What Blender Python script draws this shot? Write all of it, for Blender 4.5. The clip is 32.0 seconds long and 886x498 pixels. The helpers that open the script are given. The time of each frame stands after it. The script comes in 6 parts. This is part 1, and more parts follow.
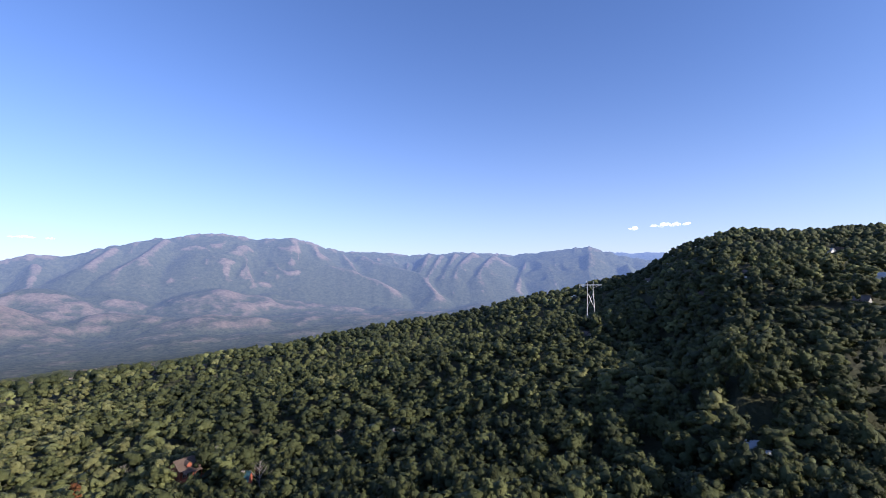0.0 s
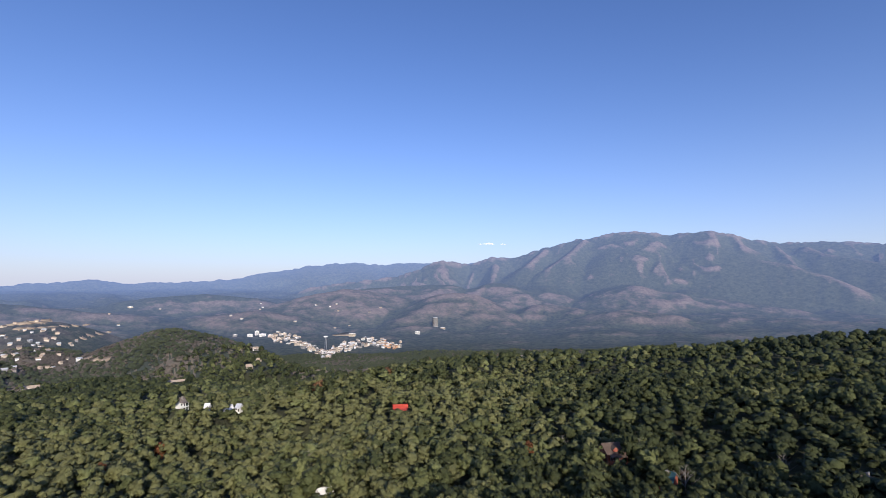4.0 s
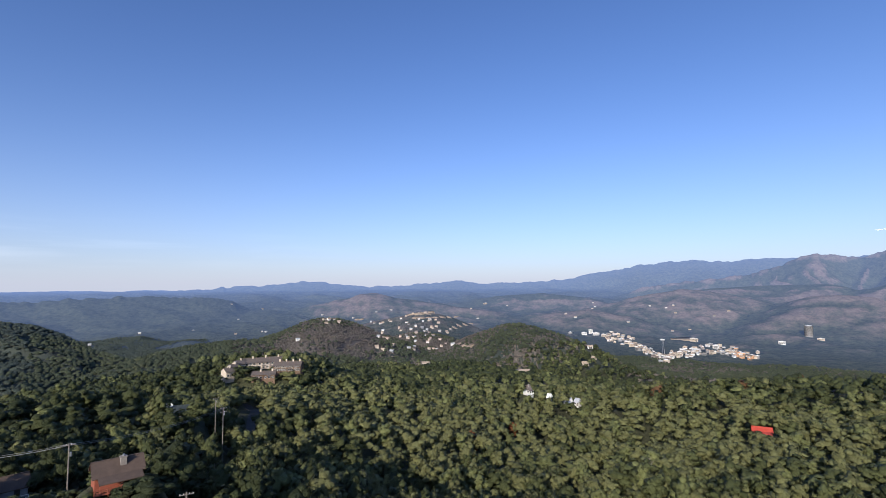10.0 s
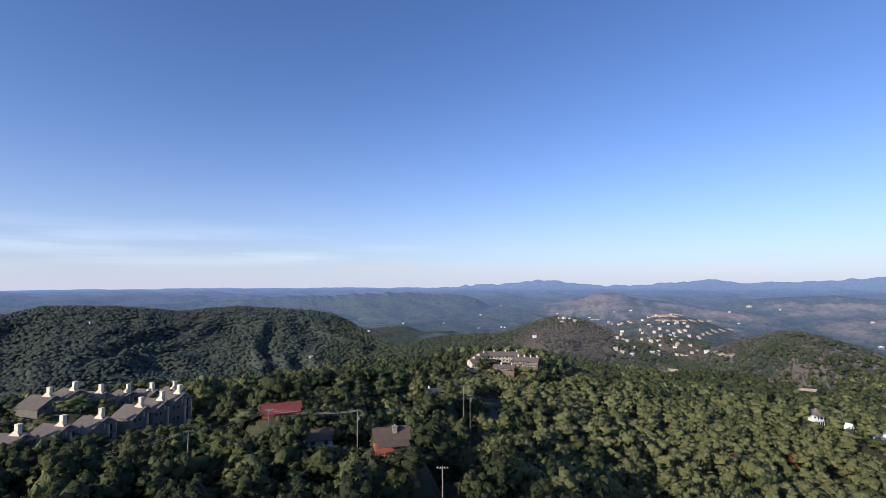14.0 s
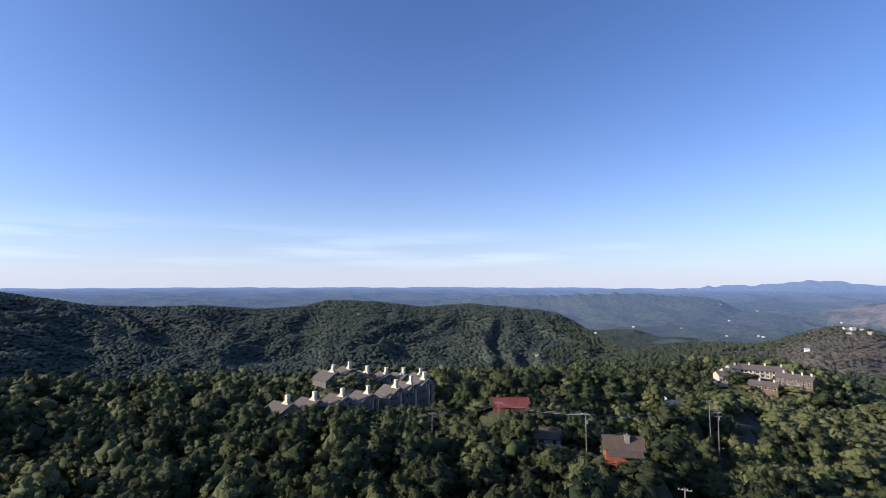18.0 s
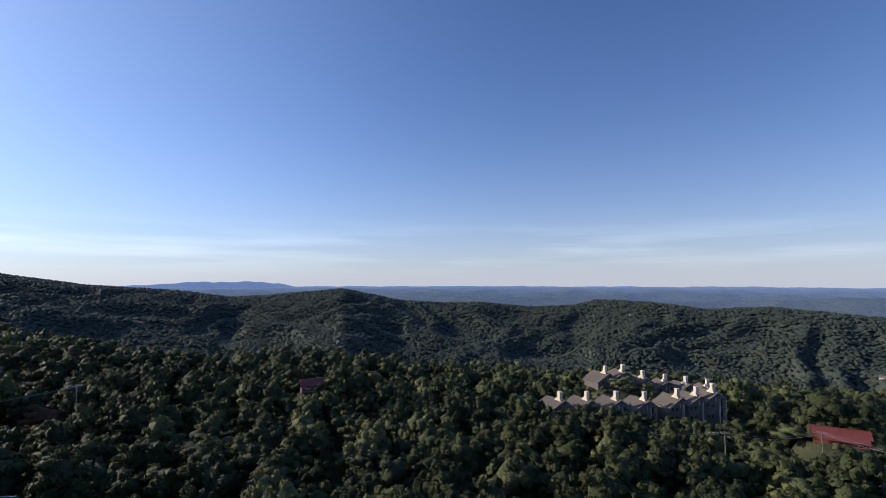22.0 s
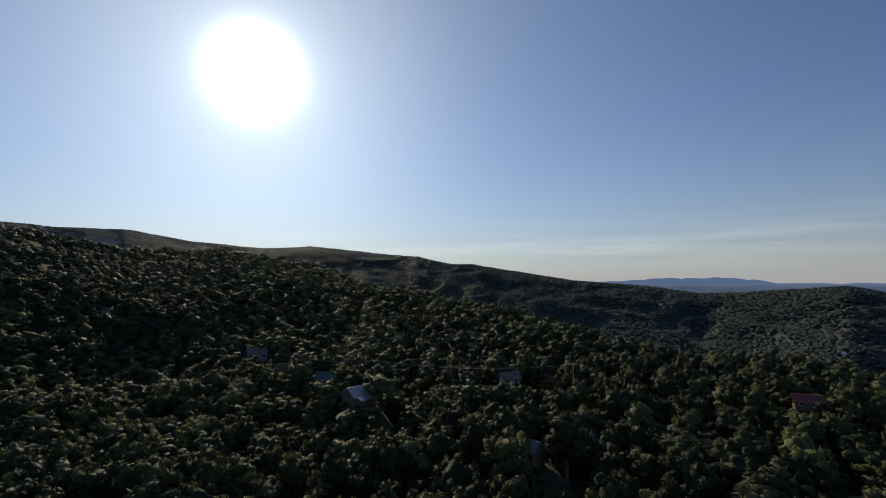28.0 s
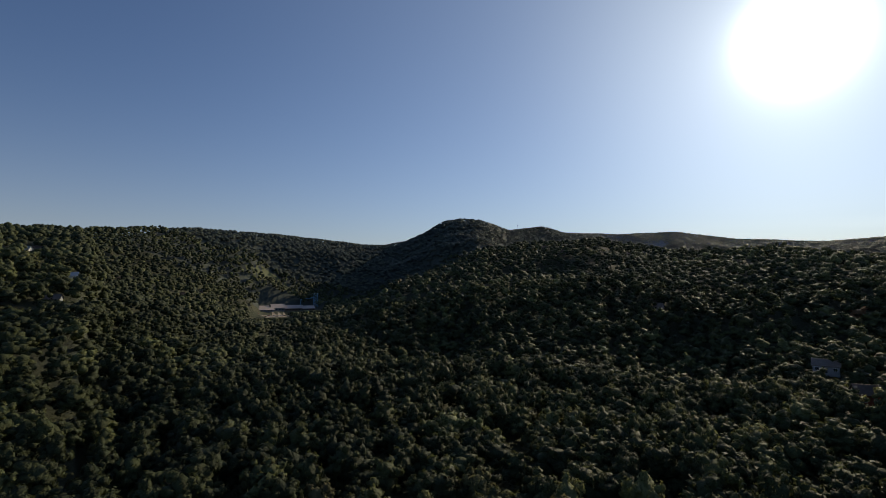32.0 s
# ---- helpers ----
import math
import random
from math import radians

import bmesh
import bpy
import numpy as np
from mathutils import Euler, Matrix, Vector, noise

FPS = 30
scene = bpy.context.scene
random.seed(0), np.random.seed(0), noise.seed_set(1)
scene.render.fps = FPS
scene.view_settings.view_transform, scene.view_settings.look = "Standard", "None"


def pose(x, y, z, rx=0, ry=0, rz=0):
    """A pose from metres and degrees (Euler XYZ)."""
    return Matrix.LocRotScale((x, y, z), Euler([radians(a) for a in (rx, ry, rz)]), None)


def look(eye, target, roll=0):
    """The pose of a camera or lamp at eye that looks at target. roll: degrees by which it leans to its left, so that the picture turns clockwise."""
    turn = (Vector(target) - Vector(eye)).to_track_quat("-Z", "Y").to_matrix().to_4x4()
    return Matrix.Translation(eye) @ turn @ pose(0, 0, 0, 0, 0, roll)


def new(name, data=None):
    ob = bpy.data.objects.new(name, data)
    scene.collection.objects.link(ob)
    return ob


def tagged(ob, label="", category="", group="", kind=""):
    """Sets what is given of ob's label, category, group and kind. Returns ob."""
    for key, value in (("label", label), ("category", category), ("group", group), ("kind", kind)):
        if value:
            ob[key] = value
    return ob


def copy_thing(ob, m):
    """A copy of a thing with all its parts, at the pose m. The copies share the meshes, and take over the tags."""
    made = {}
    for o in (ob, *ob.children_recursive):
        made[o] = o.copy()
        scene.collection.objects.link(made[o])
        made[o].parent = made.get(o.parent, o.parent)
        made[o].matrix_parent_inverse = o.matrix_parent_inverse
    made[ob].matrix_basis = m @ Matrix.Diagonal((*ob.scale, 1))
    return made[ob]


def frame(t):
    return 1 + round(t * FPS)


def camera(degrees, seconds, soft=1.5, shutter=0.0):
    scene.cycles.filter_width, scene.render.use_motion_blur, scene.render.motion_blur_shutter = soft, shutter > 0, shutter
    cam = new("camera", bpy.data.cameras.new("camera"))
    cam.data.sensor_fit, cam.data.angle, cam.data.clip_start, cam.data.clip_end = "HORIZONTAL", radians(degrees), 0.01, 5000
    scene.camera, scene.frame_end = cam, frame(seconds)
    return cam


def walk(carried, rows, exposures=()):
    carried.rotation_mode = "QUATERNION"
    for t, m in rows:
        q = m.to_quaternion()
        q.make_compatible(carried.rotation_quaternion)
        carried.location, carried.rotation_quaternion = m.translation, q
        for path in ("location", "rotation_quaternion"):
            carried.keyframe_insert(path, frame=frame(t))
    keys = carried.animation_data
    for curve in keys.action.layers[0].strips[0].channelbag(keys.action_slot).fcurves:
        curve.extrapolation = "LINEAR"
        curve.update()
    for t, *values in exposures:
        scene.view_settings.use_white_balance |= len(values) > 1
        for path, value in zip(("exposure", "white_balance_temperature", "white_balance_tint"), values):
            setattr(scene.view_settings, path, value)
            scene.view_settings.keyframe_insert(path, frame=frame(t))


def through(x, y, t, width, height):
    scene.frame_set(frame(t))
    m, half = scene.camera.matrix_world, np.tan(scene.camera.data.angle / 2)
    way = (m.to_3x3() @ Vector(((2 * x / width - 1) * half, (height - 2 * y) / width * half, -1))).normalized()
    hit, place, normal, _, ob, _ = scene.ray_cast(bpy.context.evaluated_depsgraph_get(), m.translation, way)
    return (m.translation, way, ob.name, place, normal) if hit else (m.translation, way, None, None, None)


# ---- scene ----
CZ = 60.0                                   # height of the hovering camera over the datum
cam = camera(85.4, 32.0, 0.9)
PATH = [
    (0.0, pose(0, 0, CZ, 93.97, 0.37, 0.00)),
    (0.5, pose(0, 0, CZ, 93.96, 0.25, 7.79)),
    (1.0, pose(0, 0, CZ, 93.95, 0.16, 16.31)),
    (1.5, pose(0, 0, CZ, 93.92, 0.10, 23.42)),
    (2.0, pose(0, 0, CZ, 93.88, 0.07, 28.72)),
    (2.5, pose(0, 0, CZ, 93.84, 0.04, 33.32)),
    (3.0, pose(0, 0, CZ, 93.81, 0.01, 37.92)),
    (3.5, pose(0, 0, CZ, 93.78, 0.06, 42.44)),
    (5.5, pose(0, 0, CZ, 93.77, 0.21, 56.65)),
    (6.0, pose(0, 0, CZ, 93.79, 0.39, 59.42)),
    (6.5, pose(0, 0, CZ, 93.83, 0.53, 62.26)),
    (7.0, pose(0, 0, CZ, 93.87, 0.58, 65.10)),
    (7.5, pose(0, 0, CZ, 93.90, 0.59, 68.03)),
    (8.0, pose(0, 0, CZ, 93.92, 0.61, 70.74)),
    (8.5, pose(0, 0, CZ, 93.93, 0.58, 73.88)),
    (9.0, pose(0, 0, CZ, 93.91, 0.51, 77.26)),
    (9.5, pose(0, 0, CZ, 93.91, 0.48, 80.80)),
    (10.0, pose(0, 0, CZ, 93.91, 0.43, 84.50)),
    (10.5, pose(0, 0, CZ, 93.90, 0.36, 88.29)),
    (11.0, pose(0, 0, CZ, 93.91, 0.30, 91.97)),
    (11.5, pose(0, 0, CZ, 93.94, 0.24, 95.50)),
    (12.0, pose(0, 0, CZ, 93.94, 0.24, 98.78)),
    (12.5, pose(0, 0, CZ, 93.91, 0.25, 101.99)),
    (13.0, pose(0, 0, CZ, 93.90, 0.24, 105.24)),
    (13.5, pose(0, 0, CZ, 93.90, 0.24, 108.55)),
    (14.0, pose(0, 0, CZ, 93.90, 0.22, 111.86)),
    (14.5, pose(0, 0, CZ, 93.90, 0.16, 115.27)),
    (16.5, pose(0, 0, CZ, 93.89, 0.07, 128.89)),
    (17.0, pose(0, 0, CZ, 93.89, 0.04, 131.91)),
    (17.5, pose(0, 0, CZ, 93.91, 0.01, 135.02)),
    (18.0, pose(0, 0, CZ, 93.94, -0.02, 138.04)),
    (18.5, pose(0, 0, CZ, 93.96, -0.04, 141.08)),
    (19.0, pose(0, 0, CZ, 93.96, -0.05, 144.47)),
    (19.5, pose(0, 0, CZ, 93.95, -0.04, 148.07)),
    (20.0, pose(0, 0, CZ, 93.91, -0.04, 152.18)),
    (20.5, pose(0, 0, CZ, 93.88, -0.03, 156.45)),
    (21.0, pose(0, 0, CZ, 93.86, 0.02, 160.63)),
    (21.5, pose(0, 0, CZ, 93.84, 0.02, 164.81)),
    (22.0, pose(0, 0, CZ, 93.83, 0.04, 169.13)),
    (22.5, pose(0, 0, CZ, 93.81, 0.05, 173.44)),
    (23.0, pose(0, 0, CZ, 93.78, 0.02, 177.79)),
    (23.5, pose(0, 0, CZ, 93.77, -0.03, 182.09)),
    (24.0, pose(0, 0, CZ, 93.76, -0.02, 186.41)),
    (24.5, pose(0, 0, CZ, 93.74, 0.02, 190.73)),
    (25.0, pose(0, 0, CZ, 93.69, 0.03, 195.08)),
    (25.5, pose(0, 0, CZ, 93.59, 0.04, 199.33)),
    (27.5, pose(0, 0, CZ, 93.51, 0.12, 216.45)),
    (28.0, pose(0, 0, CZ, 93.50, 0.21, 220.95)),
    (28.5, pose(0, 0, CZ, 93.53, 0.30, 225.39)),
    (29.0, pose(0, 0, CZ, 93.56, 0.35, 230.08)),
    (29.5, pose(0, 0, CZ, 93.58, 0.31, 235.66)),
    (30.0, pose(0, 0, CZ, 93.60, 0.29, 241.53)),
    (30.5, pose(0, 0, CZ, 93.62, 0.29, 249.38)),
    (31.0, pose(0, 0, CZ, 93.61, 0.26, 258.97)),
    (31.5, pose(0, 0, CZ, 93.57, 0.19, 269.39)),
    (32.0, pose(0, 0, CZ, 93.49, 0.07, 280.11)),
]
walk(cam, PATH, [(0.0, 0.52, 6600, 15), (3.0, 0.12, 6600, 14), (6.0, 0.05, 6500, 11), (13.0, 0.1, 6500, 10), (18.0, 0.27, 6500, 10), (19.0, 0.24, 6500, 10), (22.0, -0.1, 6700, 9), (25.0, -0.45, 7300, 7), (28.0, -0.78, 7700, 4), (30.0, -0.95, 7600, 3), (31.5, -0.9, 7900, 4), (32.0, -0.75, 7900, 4)])


# ---------------------------------------------------------------- light
def bearing(az):
    """Unit vector on the ground for a bearing in degrees, counted to the left from +y."""
    return -math.sin(radians(az)), math.cos(radians(az))


SUN_AZ, SUN_EL = 242.8, 22.2
sx, sy = bearing(SUN_AZ)
SUN_DIR = Vector((sx * math.cos(radians(SUN_EL)), sy * math.cos(radians(SUN_EL)), math.sin(radians(SUN_EL))))

world = bpy.data.worlds.new("world")
scene.world = world
world.use_nodes = True
wt = world.node_tree
wt.nodes.clear()
SKY_TINT = (0.83, 1.0, 1.40, 1)
HAZE, HAZE_MOST, HAZE_FALL = (5.3, 5.6, 6.9, 1), 0.85, 9.0
sky = wt.nodes.new("ShaderNodeTexSky")
sky.sky_type = 'NISHITA'
sky.sun_disc = False
sky.sun_elevation = radians(SUN_EL)
sky.sun_rotation = radians(-SUN_AZ)
sky.altitude = 600
sky.air_density, sky.dust_density, sky.ozone_density = 1.0, 0.25, 3.0
bg = wt.nodes.new("ShaderNodeBackground")
bg.inputs["Strength"].default_value = 0.11
# glare of the sun's own disc and the bright air round it
co = wt.nodes.new("ShaderNodeTexCoord")
dot = wt.nodes.new("ShaderNodeVectorMath")
dot.operation = 'DOT_PRODUCT'
dot.inputs[1].default_value = SUN_DIR
wt.links.new(co.outputs["Generated"], dot.inputs[0])


def lobe(power, gain):
    top = wt.nodes.new("ShaderNodeMath")
    top.operation = 'MAXIMUM'
    top.inputs[1].default_value = 0.0
    wt.links.new(dot.outputs["Value"], top.inputs[0])
    p = wt.nodes.new("ShaderNodeMath")
    p.operation = 'POWER'
    p.inputs[1].default_value = power
    wt.links.new(top.outputs[0], p.inputs[0])
    g = wt.nodes.new("ShaderNodeMath")
    g.operation = 'MULTIPLY'
    g.inputs[1].default_value = gain
    wt.links.new(p.outputs[0], g.inputs[0])
    return g.outputs[0]


add = wt.nodes.new("ShaderNodeMath")
add.operation = 'ADD'
core = wt.nodes.new("ShaderNodeMath")
core.operation = 'ADD'
wt.links.new(lobe(950.0, 18.0), core.inputs[0])
wt.links.new(lobe(220.0, 0.8), core.inputs[1])
wt.links.new(core.outputs[0], add.inputs[0])
wide = wt.nodes.new("ShaderNodeMath")
wide.operation = 'ADD'
wt.links.new(lobe(22.0, 0.55), wide.inputs[0])
wt.links.new(lobe(3.5, 0.24), wide.inputs[1])
wt.links.new(wide.outputs[0], add.inputs[1])
glare = wt.nodes.new("ShaderNodeBackground")
glare.inputs["Color"].default_value = (0.86, 0.96, 1.0, 1)
wt.links.new(add.outputs[0], glare.inputs["Strength"])
both = wt.nodes.new("ShaderNodeAddShader")
wout = wt.nodes.new("ShaderNodeOutputWorld")
# clear blue air, with pale haze low over the horizon and thin streaks of high cloud in it
tint = wt.nodes.new("ShaderNodeMix")
tint.data_type, tint.blend_type = 'RGBA', 'MULTIPLY'
tint.inputs[0].default_value = 1.0
tint.inputs[7].default_value = SKY_TINT
wt.links.new(sky.outputs[0], tint.inputs[6])
sep = wt.nodes.new("ShaderNodeSeparateXYZ")
wt.links.new(co.outputs["Generated"], sep.inputs[0])
up = wt.nodes.new("ShaderNodeMath")
up.operation = 'MAXIMUM'
up.inputs[1].default_value = 0.0
wt.links.new(sep.outputs["Z"], up.inputs[0])


def wmath(op, a, b):
    n = wt.nodes.new("ShaderNodeMath")
    n.operation = op
    for s, v in ((n.inputs[0], a), (n.inputs[1], b)):
        if isinstance(v, (int, float)):
            s.default_value = v
        else:
            wt.links.new(v, s)
    return n.outputs[0]


stretch = wt.nodes.new("ShaderNodeMapping")
stretch.inputs["Scale"].default_value = (1.2, 1.2, 16.0)
wt.links.new(co.outputs["Generated"], stretch.inputs["Vector"])
streak = wt.nodes.new("ShaderNodeTexNoise")
streak.inputs["Scale"].default_value = 2.2
streak.inputs["Detail"].default_value = 5.0
wt.links.new(stretch.outputs[0], streak.inputs["Vector"])
wisps = wmath('MULTIPLY', wmath('MAXIMUM', wmath('SUBTRACT', streak.outputs["Fac"], 0.46), 0.0), wmath('POWER', 2.718, wmath('MULTIPLY', wmath('POWER', wmath('DIVIDE', wmath('SUBTRACT', up.outputs[0], 0.065), 0.035), 2.0), -1.0)))
haze_f = wmath('MULTIPLY', wmath('POWER', 2.718, wmath('MULTIPLY', up.outputs[0], -HAZE_FALL)), HAZE_MOST)
veil = wmath('MULTIPLY', wmath('MULTIPLY', wisps, wmath('MAXIMUM', wmath('MULTIPLY', sep.outputs["Y"], -1.0), 0.0)), 1.5)
haze = wt.nodes.new("ShaderNodeMix")
haze.data_type = 'RGBA'
haze.inputs[7].default_value = HAZE
wt.links.new(haze_f, haze.inputs[0])
wt.links.new(tint.outputs[2], haze.inputs[6])
cirrus = wt.nodes.new("ShaderNodeMix")
cirrus.data_type, cirrus.blend_type = 'RGBA', 'ADD'
cirrus.inputs[7].default_value = (4.6, 4.5, 4.6, 1)
wt.links.new(veil, cirrus.inputs[0])
wt.links.new(haze.outputs[2], cirrus.inputs[6])
wt.links.new(cirrus.outputs[2], bg.inputs["Color"])
wt.links.new(bg.outputs[0], both.inputs[0])
wt.links.new(glare.outputs[0], both.inputs[1])
wt.links.new(both.outputs[0], wout.inputs["Surface"])

sun = new("sun", bpy.data.lights.new("sun", 'SUN'))
sun.data.energy = 4.7
sun.data.angle = radians(0.53)
sun.data.color = (1.0, 0.90, 0.76)
sun.matrix_world = look((0, 0, 3000), Vector((0, 0, 3000)) - SUN_DIR)


# ---------------------------------------------------------------- materials
def nodes_of(name):
    m = bpy.data.materials.new(name)
    m.use_nodes = True
    t = m.node_tree
    t.nodes.clear()
    out = t.nodes.new("ShaderNodeOutputMaterial")
    return m, t, out


def add_noise(t, scale, detail=4.0, coord="Object", rough=0.55):
    c = t.nodes.new("ShaderNodeTexCoord")
    n = t.nodes.new("ShaderNodeTexNoise")
    n.inputs["Scale"].default_value = scale
    n.inputs["Detail"].default_value = detail
    n.inputs["Roughness"].default_value = rough
    t.links.new(c.outputs[coord], n.inputs["Vector"])
    return n.outputs["Fac"]


def ramp(t, fac, stops):
    r = t.nodes.new("ShaderNodeValToRGB")
    e = r.color_ramp.elements
    while len(e) < len(stops):
        e.new(0.5)
    for k, (p, c) in zip(e, stops):
        k.position = p
        k.color = (*c, 1)
    if fac is not None:
        t.links.new(fac, r.inputs["Fac"])
    return r.outputs["Color"]


def blend(t, fac, a, b, mode='MIX'):
    m = t.nodes.new("ShaderNodeMix")
    m.data_type = 'RGBA'
    m.blend_type = mode
    for s, v in ((m.inputs[0], fac), (m.inputs[6], a), (m.inputs[7], b)):
        if isinstance(v, (int, float)):
            s.default_value = v
        elif isinstance(v, tuple):
            s.default_value = (*v, 1)
        else:
            t.links.new(v, s)
    return m.outputs[2]


def maths(t, op, a, b=0.0, clamp=False):
    m = t.nodes.new("ShaderNodeMath")
    m.operation = op
    m.use_clamp = clamp
    for s, v in ((m.inputs[0], a), (m.inputs[1], b)):
        if isinstance(v, (int, float)):
            s.default_value = v
        else:
            t.links.new(v, s)
    return m.outputs[0]


def surface(name, dark, light, scale=3.0, fine=40.0, rough=0.8, bump=0.02, metal=0.0, fine_mix=0.35):
    """Painted, stone, wood or roofing surface: stains at a large scale, grain and relief at a small one."""
    m, t, out = nodes_of(name)
    b = t.nodes.new("ShaderNodeBsdfPrincipled")
    big, small = add_noise(t, scale), add_noise(t, fine, 6.0)
    both_f = maths(t, 'ADD', maths(t, 'MULTIPLY', big, 1 - fine_mix), maths(t, 'MULTIPLY', small, fine_mix))
    t.links.new(ramp(t, both_f, [(0.32, dark), (0.68, light)]), b.inputs["Base Color"])
    t.links.new(maths(t, 'ADD', maths(t, 'MULTIPLY', big, 0.2), rough - 0.1, True), b.inputs["Roughness"])
    b.inputs["Metallic"].default_value = metal
    bp = t.nodes.new("ShaderNodeBump")
    bp.inputs["Strength"].default_value = 0.5
    bp.inputs["Distance"].default_value = bump
    t.links.new(small, bp.inputs["Height"])
    t.links.new(bp.outputs[0], b.inputs["Normal"])
    t.links.new(b.outputs[0], out.inputs["Surface"])
    return m


def foliage(name, stops, source, through=0.3, fine=1.4, cut=0.0, vary=0.4):
    """Leaves: a hue for each tree from its own random number, mottled by finer noise, letting some light through."""
    m, t, out = nodes_of(name)
    if source == "tint":
        a = t.nodes.new("ShaderNodeAttribute")
        a.attribute_name = "tint"
        fac = a.outputs["Fac"]
    else:
        fac = t.nodes.new("ShaderNodeObjectInfo").outputs["Random"]
    isl = t.nodes.new("ShaderNodeNewGeometry").outputs["Random Per Island"]
    n = add_noise(t, fine, 3.0)
    col = ramp(t, fac, stops)
    shade = maths(t, 'ADD', maths(t, 'MULTIPLY', n, 0.7), maths(t, 'MULTIPLY', isl, vary))
    grey = t.nodes.new("ShaderNodeCombineColor")
    for k in range(3):
        t.links.new(maths(t, 'ADD', shade, 0.63 - 0.5 * vary), grey.inputs[k])
    col = blend(t, 1.0, col, grey.outputs[0], 'MULTIPLY')
    b = t.nodes.new("ShaderNodeBsdfPrincipled")
    b.inputs["Roughness"].default_value = 0.65
    b.inputs["Specular IOR Level"].default_value = 0.15
    t.links.new(col, b.inputs["Base Color"])
    bp = t.nodes.new("ShaderNodeBump")
    bp.inputs["Strength"].default_value = 0.9
    bp.inputs["Distance"].default_value = 0.5
    t.links.new(add_noise(t, 2.4, 4.0), bp.inputs["Height"])
    at = t.nodes.new("ShaderNodeAttribute")
    at.attribute_name = "nrm"
    vt = t.nodes.new("ShaderNodeVectorTransform")
    vt.vector_type, vt.convert_from, vt.convert_to = 'NORMAL', 'OBJECT', 'WORLD'
    t.links.new(at.outputs["Vector"], vt.inputs[0])
    t.links.new(vt.outputs[0], bp.inputs["Normal"])
    t.links.new(bp.outputs[0], b.inputs["Normal"])
    tr = t.nodes.new("ShaderNodeBsdfTranslucent")
    t.links.new(blend(t, 1.0, col, (1.0, 1.15, 0.5), 'MULTIPLY'), tr.inputs["Color"])
    mix = t.nodes.new("ShaderNodeMixShader")
    mix.inputs[0].default_value = through
    t.links.new(vt.outputs[0], tr.inputs["Normal"])
    t.links.new(b.outputs[0], mix.inputs[1])
    t.links.new(tr.outputs[0], mix.inputs[2])
    if cut:
        # gaps between the leaves of a spray
        gap = t.nodes.new("ShaderNodeBsdfTransparent")
        leafy = t.nodes.new("ShaderNodeMixShader")
        t.links.new(maths(t, 'GREATER_THAN', add_noise(t, cut, 3.0, rough=0.7), 0.40), leafy.inputs[0])
        t.links.new(gap.outputs[0], leafy.inputs[1])
        t.links.new(mix.outputs[0], leafy.inputs[2])
        mix = leafy
    t.links.new(mix.outputs[0], out.inputs["Surface"])
    return m


GREENS = [(0.0, (0.031, 0.041, 0.020)), (0.25, (0.042, 0.052, 0.023)), (0.5, (0.053, 0.063, 0.026)), (0.75, (0.076, 0.087, 0.035)),
          (0.93, (0.150, 0.164, 0.066)), (0.985, (0.112, 0.100, 0.050)), (1.0, (0.140, 0.076, 0.038))]
M_LEAF = foliage("leaves", GREENS, "object", 0.07, 2.2, 3.2)
M_WOODS = foliage("woodland_leaves", GREENS, "tint", 0.07, 1.8, 2.2)
# far and valley leaves: distance haze is put into these paler, greyer base colours
M_FAR_HAZY = foliage("far_woodland_leaves_hazy", [(0.0, (0.072, 0.090, 0.074)), (0.5, (0.086, 0.104, 0.080)), (0.9, (0.100, 0.117, 0.083)), (1.0, (0.108, 0.120, 0.082))], "tint", 0.12, 0.2, 0.0, 0.2)
M_VALLEY_HAZY = foliage("valley_woodland_leaves_hazy", [(0.0, (0.078, 0.094, 0.058)), (0.5, (0.098, 0.114, 0.066)), (1.0, (0.124, 0.136, 0.074))], "tint", 0.15, 0.2, 0.0, 0.3)
M_BURNT = foliage("burnt_woodland", [(0.0, (0.149, 0.128, 0.110)), (0.5, (0.180, 0.153, 0.131)), (1.0, (0.144, 0.140, 0.104))], "tint", 0.1, 0.3, 0.0, 0.3)
M_RUST = foliage("autumn_leaves", [(0.0, (0.17, 0.065, 0.03)), (1.0, (0.22, 0.09, 0.04))], "object", 0.28, 2.2, 1.9)
M_BARK = surface("bark", (0.06, 0.048, 0.038), (0.16, 0.14, 0.12), 2.0, 14.0, 0.9, 0.03)


def forest_floor():
    m, t, out = nodes_of("forest_floor")
    b = t.nodes.new("ShaderNodeBsdfPrincipled")
    b.inputs["Roughness"].default_value = 0.95
    big, small = add_noise(t, 0.02, 6.0), add_noise(t, 0.6, 6.0)
    col = blend(t, 0.5, ramp(t, big, [(0.35, (0.030, 0.042, 0.016)), (0.65, (0.055, 0.062, 0.024))]), ramp(t, small, [(0.3, (0.028, 0.030, 0.014)), (0.7, (0.07, 0.064, 0.032))]))
    t.links.new(col, b.inputs["Base Color"])
    bp = t.nodes.new("ShaderNodeBump")
    bp.inputs["Distance"].default_value = 1.0
    t.links.new(small, bp.inputs["Height"])
    t.links.new(bp.outputs[0], b.inputs["Normal"])
    t.links.new(b.outputs[0], out.inputs["Surface"])
    return m


